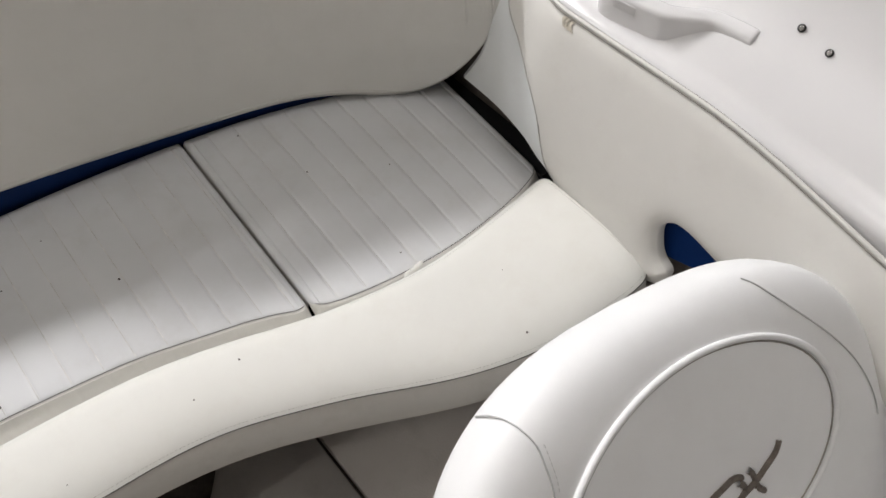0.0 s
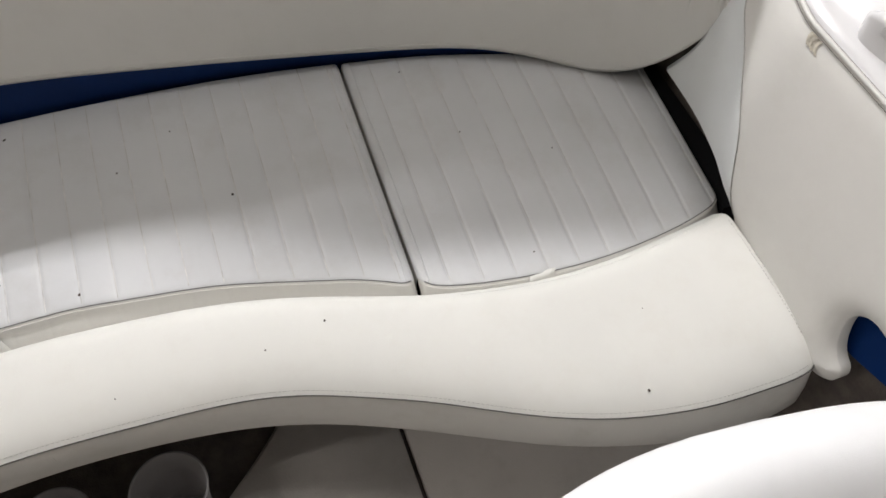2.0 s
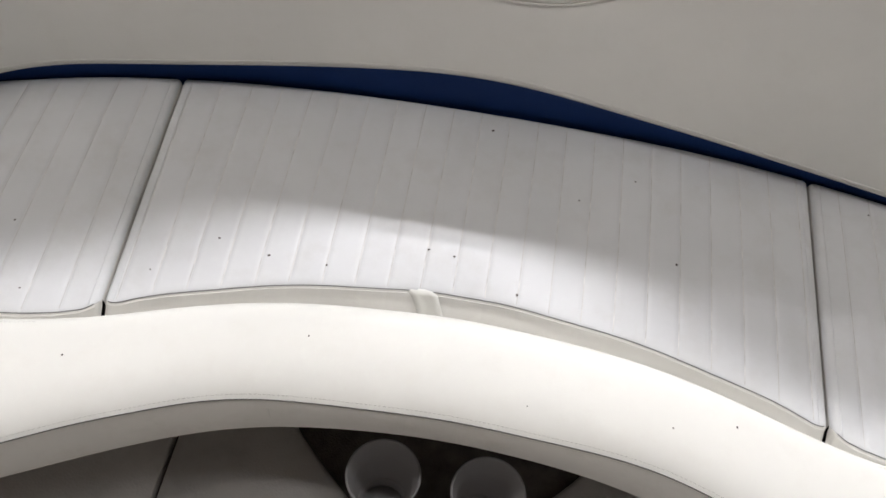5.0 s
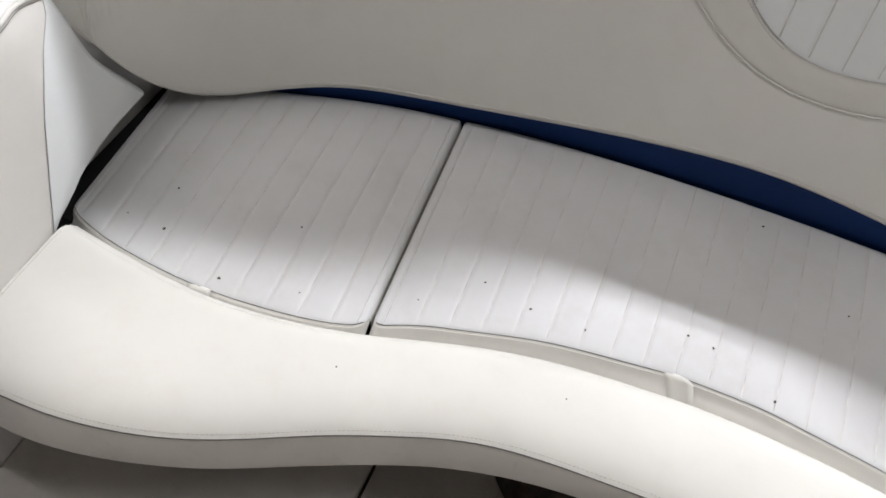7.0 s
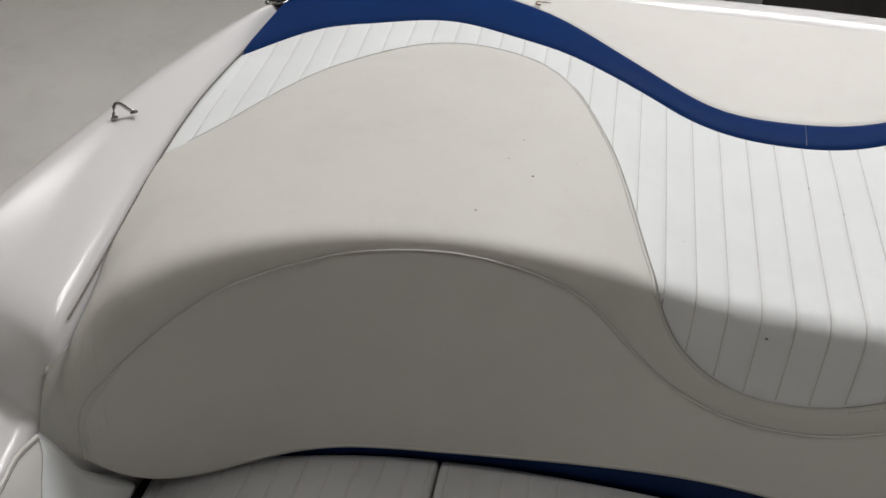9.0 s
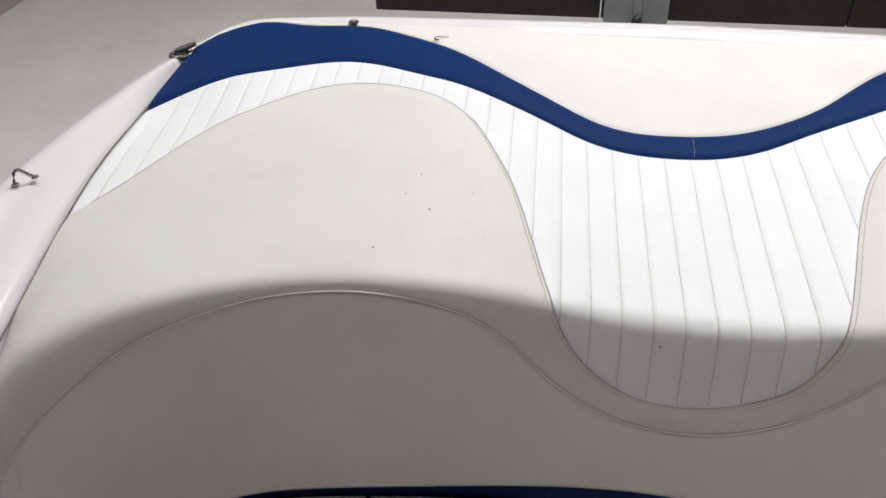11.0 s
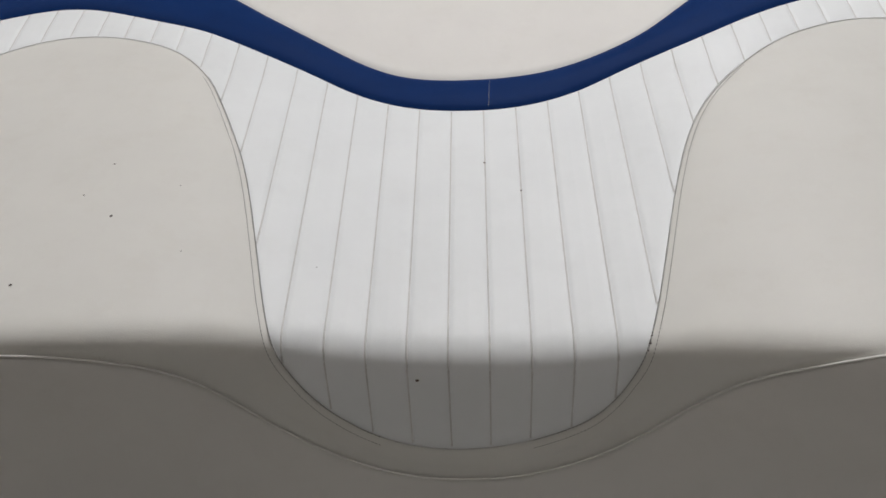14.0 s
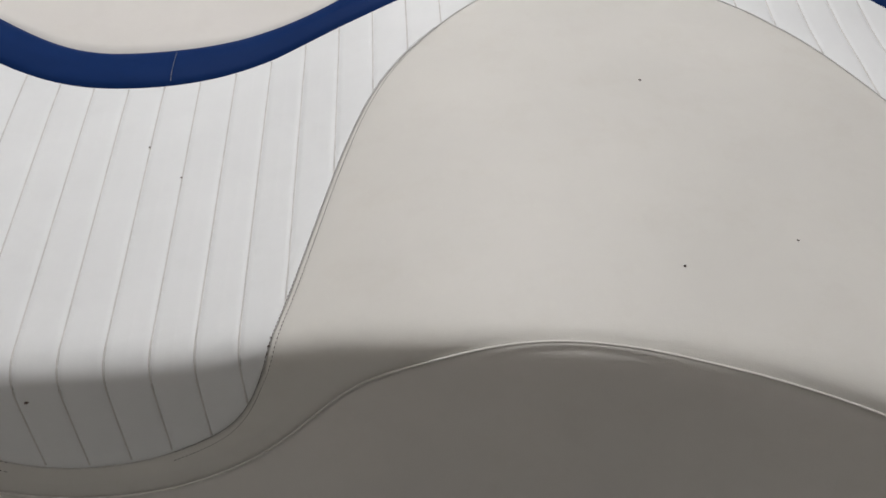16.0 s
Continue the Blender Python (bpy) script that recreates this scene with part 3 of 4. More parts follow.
for c, dr, tk in zip(cols, drop, tuck):
    yi, ys, yb = float(bolster_in_y(c)), float(bolster_seam_y(c)) + tk, float(bolster_foot_y(c)) + tk
    w = yi - ys
    hgt = .437 + .004 * float(smoothstep(.4, .7, abs(c)))
    t = .5 - .5 * np.cos(np.linspace(0, np.pi, 26))
    ysec = yi - w * t
    edge_in = np.exp(-(np.maximum(yi - ysec, 0) / .010) ** 1.3)
    edge_out = np.exp(-np.maximum(ysec - ys, 0) / .030)
    zsec = hgt - .021 * edge_in - .021 * edge_out - dr
    sec = [(c, yi + .004, .36), (c, yi + .004, .39), (c, yi + .003, .406 - dr)] + [(c, a, b) for a, b in zip(ysec, zsec)]
    top.append(sec)
    z0 = zsec[-1]
    band.append([(c, ys, z0), (c, ys - .0022, z0 - .005), (c, (ys + yb) / 2 - .004, (z0 + .35) / 2), (c, yb - .002, .358), (c, yb, .350), (c, yb + .006, .344), (c, yb + .05, .342)])
    welt.append((c, ys - .001, z0))
bolster_top = part("top_panel", grid_mesh("top_panel", np.array(top), flip=True), CREAM_WARM, bolster)
bolster_band = part("front_band", grid_mesh("front_band", np.array(band), flip=True), BOXING, bolster, "cream vinyl front facing")
for gtop in (np.array(top)[0], np.array(top)[-1]):
    part("end_boxing", grid_mesh("end_boxing", np.stack([gtop, gtop * (1, 1, 0) + (0, 0, .342)], 1)), CREAM_WARM, bolster)
cord("seam_line", np.array(welt)[3:-3] + (0, -.0002, .0009), .0007, SEAM_DARK, bolster_band, sides=4)
for jx in (.007, -.186):
    jy = float(bolster_foot_y(jx))
    cord("band_crease", [(jx, jy - .0045, .408), (jx + .001, jy - .0060, .398), (jx + .001, jy - .0056, .388)], .0008, BOXING, bolster_band, sides=5)


def bolster_z(x, y):
    yi, ys = float(bolster_in_y(x)), float(bolster_seam_y(x))
    return .437 + .004 * float(smoothstep(.4, .7, abs(x))) - .021 * math.exp(-(max(yi - y, 0) / .010) ** 1.3) - .021 * math.exp(-max(y - ys, 0) / .030)


xs_ = np.linspace(-.765, .765, 300)
for side in (-1, 1):
    stitches("inner_stitching", [(x, float(bolster_in_y(x)) - .013, bolster_z(x, float(bolster_in_y(x)) - .013) + .0001) for x in side * np.linspace(.44, .765, 90)], PALE_THREAD, bolster_top, radius=.00025)
stitches("front_stitching", [(x, float(bolster_seam_y(x)) + .004, bolster_z(x, float(bolster_seam_y(x)) + .004) + .0001) for x in xs_], THREAD, bolster_top, radius=.0002)
for sx in (-.769, .769):
    cord("end_welt", [(math.copysign(.7745, sx), y, bolster_z(sx, y) - .0026) for y in np.linspace(-.228, -.04, 40)], .0008, THREAD, bolster_top, sides=5)
    stitches("end_stitching", [(sx, y, bolster_z(sx, y) + .0001) for y in np.linspace(-.215, -.055, 40)], THREAD, bolster_top, radius=.00025)


part("dirt_specks", spots_mesh("dirt_specks", [(x, y, bolster_z(x, y) + .0003, r * .8) for x, y, r in (
    (.298, -.031, .0018), (.586, -.213, .0022), (.232, -.043, .0013), (-.16, -.01, .0013), (.08, -.045, .0010), (.62, -.13, .0010), (-.40, -.08, .0016))]), SPECK, bolster)["kind"] = "stuff"

# ---- padded side panels with a pocket ----
panel_x0 = spline([-1.2, -.05, .0, .06, .12, .17], [.781, .785, .790, .799, .807, .813])
panel_zb = spline([-1.2, -.62, -.50, -.42, -.36, -.31, -.275, -.25, -.232, -.225, -.219, -.212, -.205, -.19, -.12, -.075, -.04, -.02, .0, .03, .06, .1, .17], [.502, .502, .503, .504, .508, .515, .521, .521, .515, .502, .47, .43, .41, .402, .400, .405, .429, .442, .455, .461, .461, .459, .453])


end_seam_y = {1: spline([0, .16, .31, .5, .68, .8, 1], [-.045, -.023, -.002, .039, .079, .103, .114]),
              -1: spline([0, .17, .37, .57, .75, .93, 1], [-.07, -.05, -.022, .009, .046, .085, .095])}
end_edge_y = {1: spline([0, .15, .32, .5, .65, .85, 1], [.168, .152, .138, .133, .131, .124, .115]),
              -1: spline([0, .09, .32, .51, .70, .84, 1], [.163, .153, .125, .109, .103, .100, .096])}


def side_panel(sign, label):
    th = thing("side_panel", label, "boat trim", group="padded side panels")
    w = np.linspace(0, 1, 24)

    # the rolled edge of the pocket's opening, ending in a rounded lobe below
    ey = [-.62, -.50, -.42, -.36, -.31, -.275, -.250, -.236, -.230, -.234, -.241, -.251, -.261, -.2655, -.262, -.253, -.239, -.215, -.17]
    ez = [.494, .495, .496, .499, .506, .512, .512, .503, .488, .470, .455, .445, .440, .430, .416, .404, .395, .391, .390]
    q = np.linspace(0, len(ey) - 1, 150)
    rim_ = np.stack([spline(range(len(ey)), ey)(q), spline(range(len(ez)), ez)(q)], -1)
    tg = np.gradient(rim_, axis=0)
    nr = np.stack([-tg[:, 1], tg[:, 0]], -1) / np.linalg.norm(tg, axis=1)[:, None]

    def roll(y, z):
        """How far the padding turns inwards near the opening."""
        return .012 * math.exp(-(float(np.hypot(rim_[:, 0] - y, rim_[:, 1] - z).min()) / .0095) ** 1.2) if y < -.12 else 0.0

    def pad_x(y, z):
        x = float(panel_x0(y)) + (.826 - float(panel_x0(y))) * min(max((z - .42) / .235, 0), 1)
        return x - .012 * math.sin(math.pi * min(max((z - .41) / .25, 0), 1)) - .004

    def surface(y, w):
        """A point of the padding: y at its foot, w from the foot to the welt."""
        zb, xb = float(panel_zb(y)), float(panel_x0(y))
        zt = .655 - .018 * float(smoothstep(.04, .107, y)) - .04 * float(smoothstep(-.2, -.6, y))
        z = zb + (zt - zb) * w
        x = xb + (.826 + .026 * float(smoothstep(.0, .107, y)) - xb) * min(max((z - .42) / .235, 0), 1)
        x -= .012 * math.sin(math.pi * min(max((z - .41) / .25, 0), 1)) + .004
        x += .010 * float(smoothstep(-.10, -.05, y)) * (1 - .8 * float(smoothstep(-.05, 0, y))) * math.exp(-(max(z - zb, 0) / .012) ** 1.4) + .006 * math.exp(-(max(zt - z, 0) / .010) ** 1.4)
        return sign * (x + roll(y, z)), z

    def seam_y(w):
        return float(end_seam_y[sign](w))

    def aft_y(w):
        return float(end_edge_y[sign](w))

    fl = sign > 0
    us = np.unique(np.round(np.r_[np.linspace(0, .70, 40), np.linspace(.70, .86, 56), np.linspace(.86, 1, 14)], 4))
    main = np.zeros((len(us), len(w), 3))
    for i, u in enumerate(us):
        for k, v in enumerate(w):
            y = -1.15 + u * (seam_y(v) + 1.15)
            x, z = surface(y, v)
            main[i, k] = x, y, z
    ends = np.zeros((16, len(w), 3))
    for i, u in enumerate(np.linspace(0, 1, 16)):
        for k, v in enumerate(w):
            y = seam_y(v) + u * (max(aft_y(v), seam_y(v) + .001) - seam_y(v))
            x, z = surface(min(y, .17), v)
            ends[i, k] = x + sign * (-.0008 + .006 * u * math.sin(math.pi * v)), y, z
    long_panel = part("long_panel", grid_mesh("long_panel", main, flip=fl), CREAM, th)
    end_panel = part("end_panel", grid_mesh("end_panel", ends, flip=fl), WHITE, th, "paler triangular end piece sewn to the panel")
    cord("end_seam", ends[0] + (sign * -.0001, 0, 0), .0006, PALE_THREAD, end_panel, sides=4)
    rolled = []
    for (ry, rz), (ny, nz) in zip(rim_, nr):
        row = [(sign * (pad_x(ry, rz) + .024), ry, rz)]
        for d in (0, .0006, .0015, .003, .005, .0075, .010, .0125):
            y, z = ry + ny * d, rz + nz * d
            row.append((sign * (pad_x(y, z) + .012 * math.exp(-(d / .0095) ** 1.2) - .0004 + .0006 * float(smoothstep(.007, .0125, d))), y, z))
        rolled.append(row)
    part("pocket_edge", grid_mesh("pocket_edge", np.array(rolled), flip=fl), CREAM, th, "rolled cream edge of the pocket")
    core = [[(sign * (pad_x(y, z) + roll(y, z) + .0004), y, z) for z in np.linspace(float(np.interp(y, [-.257, -.253, -.239, -.2, -.14], [.418, .410, .401, .397, .397])), float(np.interp(y, [-.257, -.246, -.240, -.232, -.2275, -.224, -.14], [.432, .440, .447, .458, .482, .520, .525])), 14)] for y in np.r_[np.linspace(-.257, -.2175, 24), np.linspace(-.215, -.14, 16)]]
    part("pocket_lobe", grid_mesh("pocket_lobe", np.array(core), flip=fl), CREAM, th)
    pipe = main[:, -1] + (sign * -.002, 0, .001)
    cord("piping", pipe + (sign * .0012, 0, .0010), .0028, CREAM, th, "cream welt along the top edge")
    # the welt's shadow is drawn as a thin cord, paler on port
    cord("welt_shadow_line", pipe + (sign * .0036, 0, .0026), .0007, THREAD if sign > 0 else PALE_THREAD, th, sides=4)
    cord("welt_seam", pipe + (sign * -.0012, 0, -.0030), .0006, THREAD, th, sides=4)
    if sign > 0:
        torn = np.array([[(surface(y, v)[0] - .0012 + .0007 * math.sin(900 * y + 40 * v), y + .004 * math.sin(60 * v), surface(y, v)[1]) for v in np.linspace(.935, .985, 8)] for y in np.linspace(-.018, .0, 14)])
        part("torn_patch", grid_mesh("torn_patch", torn, flip=fl), TORN, long_panel, "torn and stained spot beside the welt")
    for hem in (main[main[:, 0, 1] > -.185][:, 0], ends[:, 0]):
        part("bottom_hem", grid_mesh("bottom_hem", np.stack([hem, hem + (sign * .008, 0, -.004), hem + (sign * .03, 0, -.002)], 1), flip=not fl), CREAM, th)
    aft = ends[-1]
    part("aft_hem", grid_mesh("aft_hem", np.stack([aft, aft + (sign * .004, .006, 0), aft + (sign * .02, .012, 0)], 1), flip=not fl), WHITE, th)
    low_z = lambda y: float(np.interp(y, [-1.1, -.40, -.32, -.25, -.20], [.476, .476, .468, .442, .437]))
    gp = np.array([[(sign * (.797 + .012 * math.sin(math.pi * k / 7)), y, z) for k, z in enumerate(np.linspace(low_z(y), .56, 8))] for y in np.linspace(-1.1, -.208, 60)])
    part("pocket_lining", grid_mesh("pocket_lining", gp, flip=not fl), BLUE, th, "blue vinyl pocket lining")
    return th


side_panel(1, "cream padded vinyl side panel with a blue-lined pocket, starboard")
side_panel(-1, "cream padded vinyl side panel, brightly lit, port")

# hull sides, and near-black blocks painted for the shade behind the padding
for sign in (1, -1):
    # same moulding both sides: starboard's dark carpet colour stands in for its shade
    bm = box_bm(sign * .842, sign * .88, -1.2, .30, .066, .60)
    tagged(part("hull_side", bm, CARPET if sign > 0 else GELCOAT, smooth=False), "moulded inner side of the hull", "hull", kind="structure")
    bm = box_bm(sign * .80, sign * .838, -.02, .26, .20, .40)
    tagged(part("side_shade_block", bm, CAVITY_SHADE, smooth=False), "near-black block standing in for the shaded gap beside the cushions", "hull", kind="structure")

# ---- gunwale mouldings, lofted round the stern ----
loft_y = [-1.2, -.6, -.2, .02, .107, .13, .19, .29, .47, .68, .874, 1.0, 1.10, 1.18, 1.235, 1.27, 1.285]
inner_x = [.826, .827, .827, .832, .855, .847, .835, .860, .901, .934, .953, .960, .952, .915, .845, .60, .0]
inner_y = [-1.2, -.6, -.2, .02, .107, .121, .163, .29, .47, .68, .874, 1.0, 1.09, 1.155, 1.190, 1.208, 1.220]
inner_z = [.615, .630, .655, .655, .642, .684, .745, .752, .758, .762, .755, .753, .755, .762, .770, .776, .778]
crest_x = [1.0, 1.0, 1.0, 1.0, 1.0, 1.0, 1.0, 1.0, .998, .993, .982, .972, .958, .925, .865, .62, .0]
crest_y = [-1.2, -.6, -.2, .02, .107, .13, .19, .29, .47, .68, .88, 1.02, 1.115, 1.19, 1.232, 1.248, 1.258]
crest_z = [.80, .80, .80, .80, .80, .80, .80, .80, .80, .797, .787, .778, .772, .776, .782, .790, .793]
sq = np.arange(len(loft_y))
fine = np.linspace(0, len(loft_y) - 1, 150)
ix, iy, iz, kx, ky, kz = (np.interp(fine, sq, v) for v in (inner_x, inner_y, inner_z, crest_x, crest_y, crest_z))


def soften(v, n=5):
    k = np.ones(n) / n
    return np.convolve(np.pad(v, n // 2, mode="edge"), k, mode="valid")


ix, iy, iz, kx, ky, kz = (soften(v) for v in (ix, iy, iz, kx, ky, kz))
rows_l = []
for a, b, c, d, e, f in zip(ix, iy, iz, kx, ky, kz):
    fwd = 1 - float(smoothstep(.02, .22, b))
    p0, p1 = np.array([a, b, c]), np.array([d, e, f])
    out_dir = (p1 - p0) * (1, 1, 0)
    out_dir /= np.linalg.norm(out_dir)
    span = np.linalg.norm((p1 - p0)[:2])
    rise = f - c
    sec = [p0 + (0, 0, -.05), p0 + (0, 0, -.004)]
    for t, lo, hi in ((.03, .03, .15), (.10, .045, .26), (.17, .060, .35), (.21, .088, .40), (.26, .135, .46), (.36, .21, .58), (.46, .28, .68), (.56, .33, .78), (.70, .45, .88), (.84, .72, .96), (.93, .93, .99), (1.0, 1.0, 1.0)):
        sec.append(p0 + out_dir * span * t + np.array([0, 0, rise * (lo * fwd + hi * (1 - fwd))]))
    for o, dz in ((.012, -.001), (.03, -.007), (.045, -.02), (.056, -.045), (.066, -.12), (.09, -.45), (.06, -.9), (-.05, -1.22), (-.30, -1.44), (-.62, -1.545)):
        sec.append(p1 + out_dir * o + np.array([0, 0, dz]))
    rows_l.append(sec)
rows_l = np.array(rows_l)
full = np.concatenate([rows_l, (rows_l * (-1, 1, 1))[::-1][1:]])
gun = part("gunwale", grid_mesh("gunwale", full, flip=True), GELCOAT)
tagged(gun, "glossy white fibreglass gunwale round the cockpit", "hull", kind="structure")

# a dark cord stands in for the shaded crease between cover and gunwale
sel = (iy > .19) & (iy < 1.0)
for sign in (1, -1):
    gap_line = np.stack([sign * (ix[sel] - .003), iy[sel], iz[sel] + .0035 - .005 * smoothstep(.62, .45, iy[sel])], -1)
    gap_shade_cord = cord("gap_shade_cord", gap_line, .0015, GAP_SHADE, None, sides=6)
    tagged(gap_shade_cord, "thin dark cord standing in for the shaded gap between cover and gunwale", "trim", kind="structure", group="cover gaskets")

# ---- fittings ----
eye = thing("strap_eye", "small chrome strap eye screwed to the gunwale", "deck fitting", at=(-.976, .548, .8005))
arch = [(0, -.025, .001), (0, -.023, .010), (0, -.018, .024), (.001, -.012, .031), (.001, -.004, .030), (.001, .006, .020), (0, .014, .010), (0, .021, .004), (0, .028, .002)]
cord("loop", arch, .0040, BLACK_CHROME, eye)
for y0 in (-.024, .024):
    bm = bmesh.new()
    bmesh.ops.create_cone(bm, cap_ends=True, segments=18, radius1=.008, radius2=.0068, depth=.004)
    for v in bm.verts:
        v.co = (v.co.x, y0 + v.co.y * 1.25, .002 + v.co.z)
    part("foot_plate", bm, BLACK_CHROME, eye)
eye.scale = (.62, .62, .70)
eye.rotation_euler = (0, radians(-8), radians(-38))

latch = thing("canopy_latch", "black plastic and chrome canopy latch at the stern corner", "deck fitting", at=(-.966, 1.060, .770))
ring = [(.021 * math.cos(a), .015 * math.sin(a), .006) for a in np.linspace(0, 2 * np.pi, 28, endpoint=False)]
cord("base_ring", ring, .0052, BLACK_CHROME, latch, "dark chrome oval ring", closed=True)
leaf = []
for u in np.linspace(0, 1, 12):
    w = .0125 * math.sin(math.pi * (.12 + .80 * u)) ** .7 + .001
    leaf.append([(-.012 + .044 * u, w * a, .015 + .007 * u + .0035 * (1 - a * a) + d) for a, d in ((-1, 0), (-.5, .0008), (0, .001), (.5, .0008), (1, 0), (.6, -.005), (-.6, -.005))])
part("lever", grid_mesh("lever", np.array(leaf), close_v=True), BLACK_PLASTIC, latch, "black leaf-shaped lever")
cord("pin", [(.0, -.017, .011), (.0, .017, .011)], .0026, CHROME, latch)
latch.rotation_euler = (0, 0, radians(35))

stud = thing("snap_stud", "worn metal snap stud on the stern pad", "fastener", at=(-.649, 1.218, .7925))
for n, r0, h0, m in (("flange", .011, .002, SPECK), ("button", .006, .005, STEEL)):
    bm = bmesh.new()
    bmesh.ops.create_cone(bm, cap_ends=True, segments=16, radius1=r0, radius2=r0 * .8, depth=h0)
    for v in bm.verts:
        v.co.z += h0 / 2
    part(n, bm, m, stud)
tear = [(-.4565 + .0065 * math.cos(a), 1.150 + .0075 * math.sin(a), .7952) for a in np.linspace(.6, 5.2, 16)]
cord("tear_mark", tear, np.linspace(.0009, .0019, 16), RUST, backrest, "small torn rust-red mark", sides=5)
cord("tear_mark", [(-.4535, 1.1565, .7952), (-.446, 1.158, .7951), (-.436, 1.157, .7950)], .0009, RUST, backrest, sides=5)


def cover_z(x, y):
    """Height of the sewn cover on its flat top."""
    i = int(np.clip(round((x + .948) / STEP), 0, len(columns) - 1))
    pts, length = profiles[i]
    k = 20
    run = np.interp(y, pts[k:, 0], length[k:])
    gap = run - ins[i]
    puff = .0041 * (1 - math.exp(-abs(gap) / math.hypot(1, slope_lo[i]) / .03)) if gap < 0 else .0021
    return float(np.interp(y, pts[k:, 0], pts[k:, 1])) + puff + .0003


part("dirt_specks", spots_mesh("dirt_specks", [(x, y, cover_z(x, y), r * .85) for x, y, r in (
    (-.349, .536, .0022), (-.389, .567, .0014), (-.379, .626, .0014), (-.399, .427, .0018), (-.145, .516, .0014), (-.03, .643, .0012),
    (.021, .704, .0016), (.063, .652, .0015), (.552, .723, .0020), (.518, .435, .0015), (.628, .468, .0016), (-.27, .50, .0010), (-.30, .60, .0009))]), SPECK, backrest)["kind"] = "stuff"
grime = seam_line(ins, .0034)
part("seam_stain", spots_mesh("seam_stain", [(*grime[np.argmin(np.abs(columns - x))], r) for x, r in ((.1745, .0013), (.1725, .001), (.1765, .0009))]), SPECK, backrest, "dark grime caught in the seam")
pts, length = profiles[np.argmin(np.abs(columns + .0355))]
part("wear_spot", spots_mesh("wear_spot", [(-.0355, float(np.interp(.320, length, pts[:, 0])) - .0022, float(np.interp(.320, length, pts[:, 1])), .0023)]), SCUFF, backrest)


def washer_bm(r):
    bm = bmesh.new()
    bmesh.ops.create_cone(bm, cap_ends=True, segments=16, radius1=r, radius2=r * .9, depth=.003)
    return bm


handle = thing("grab_handle", "white moulded grab handle on the inner side deck", "handle")
bar = np.array([(.866, -.012), (.852, -.022), (.848, -.034), (.852, -.060), (.858, -.100), (.861, -.113), (.868, -.124), (.884, -.142), (.894, -.152), (.898, -.164), (.902, -.198), (.9025, -.203)])
along = np.linspace(0, len(bar) - 1, 45)
sinks = np.interp(along, range(len(bar)), [.018, .010, .004, .001, 0, 0, 0, 0, 0, 0, 0, .001])
sinks[-3:] = .0008, .0024, .0058
bar = np.stack([soften(np.interp(along, range(len(bar)), bar[:, k])) for k in (0, 1)], -1)
tan_ = np.gradient(bar, axis=0)
side_ = np.stack([-tan_[:, 1], tan_[:, 0]], -1) / np.linalg.norm(tan_, axis=1)[:, None]
section = [(0, -.020), (.0, .020), (.0015, .0245), (.005, .0265), (.017, .0285), (.021, .027), (.023, .022), (.024, -.010)]
gb = np.array([[(p[0] + n[0] * o, p[1] + n[1] * o, .674 + h - (sk_ if h > 0 else 0)) for o, h in section] for p, n, sk_ in zip(bar, side_, sinks)])
part("grip", grid_mesh("grip", gb), GELCOAT, handle)
end_bm = bmesh.new()
end_bm.faces.new([end_bm.verts.new(v) for v in gb[-1]])
part("end_cap", end_bm, GELCOAT, handle, smooth=False)
ribs = [[(x - .0006, y, .674 + h) for x, y in ((.8505, -.046), (.8545, -.076))] for h in np.linspace(.008, .018, 5)]
part("grip_ribs", lines_mesh("grip_ribs", ribs, .0006), GELCOAT, handle)
for x, y, z in ((.941, -.233, .7155), (.936, -.274, .7095)):
    sc = thing("screw", "small steel screw in the side deck", "fastener", group="side deck screws", at=(x, y, z))
    bm = bmesh.new()
    bmesh.ops.create_uvsphere(bm, u_segments=12, v_segments=8, radius=.0042)
    for v in bm.verts:
        v.co.z *= .55
    part("head", bm, CHROME, sc)
    part("washer", washer_bm(.0048), BLACK_PLASTIC, sc)
    sc.rotation_euler = (0, radians(-45), 0)

# ---- cockpit floor ----
deck = part("floor", box_bm(-.88, .88, -1.6, .5, .01, .045), CARPET, smooth=False)
tagged(deck, "dark marine carpet on the cockpit floor", "floor", kind="structure")
edge_x = spline([-1.5, -.5, -.3, -.2, -.12, -.061, -.034, .024, .07, .12], [.02, .02, .03, .045, .072, .106, .136, .198, .235, .262])
for sign in (1, -1):
    ysf = np.linspace(-1.5, .12, 70)
    inner = [(sign * float(edge_x(y)), y) for y in ysf]
    gi = np.array([[(x, y, .046), (x, y, .060), (x + sign * .003, y, .064), (x + sign * .01, y, .065), (sign * .372, y, .065), (sign * .374, y, .062), (sign * .374, y, .046)] for x, y in inner])
    p = part("floor_panel", grid_mesh("floor_panel", gi, flip=sign > 0), DECK)
    tagged(p, "pale moulded floor hatch with a rounded edge", "floor", kind="structure", group="floor hatches")
    go = np.array([[(sign * .381, y, .046), (sign * .381, y, .062), (sign * .383, y, .065), (sign * .80, y, .065), (sign * .84, y, .09)] for y in (-1.5, -.5, .12)])
    p = part("floor_panel", grid_mesh("floor_panel", go, flip=sign > 0), DECK)
    tagged(p, "pale moulded floor panel beside the hatch", "floor", kind="structure", group="floor hatches")
base = part("bench_base", box_bm(-.80, .80, .115, .38, .045, .355), CARPET, smooth=False)
tagged(base, "dark carpeted base under the bench", "boat structure", kind="structure")
# added board, unseen, in the same near-black as the side gaps
shelf = part("bench_board", box_bm(-.785, .785, -.03, .115, .336, .3415), CAVITY_SHADE, smooth=False)
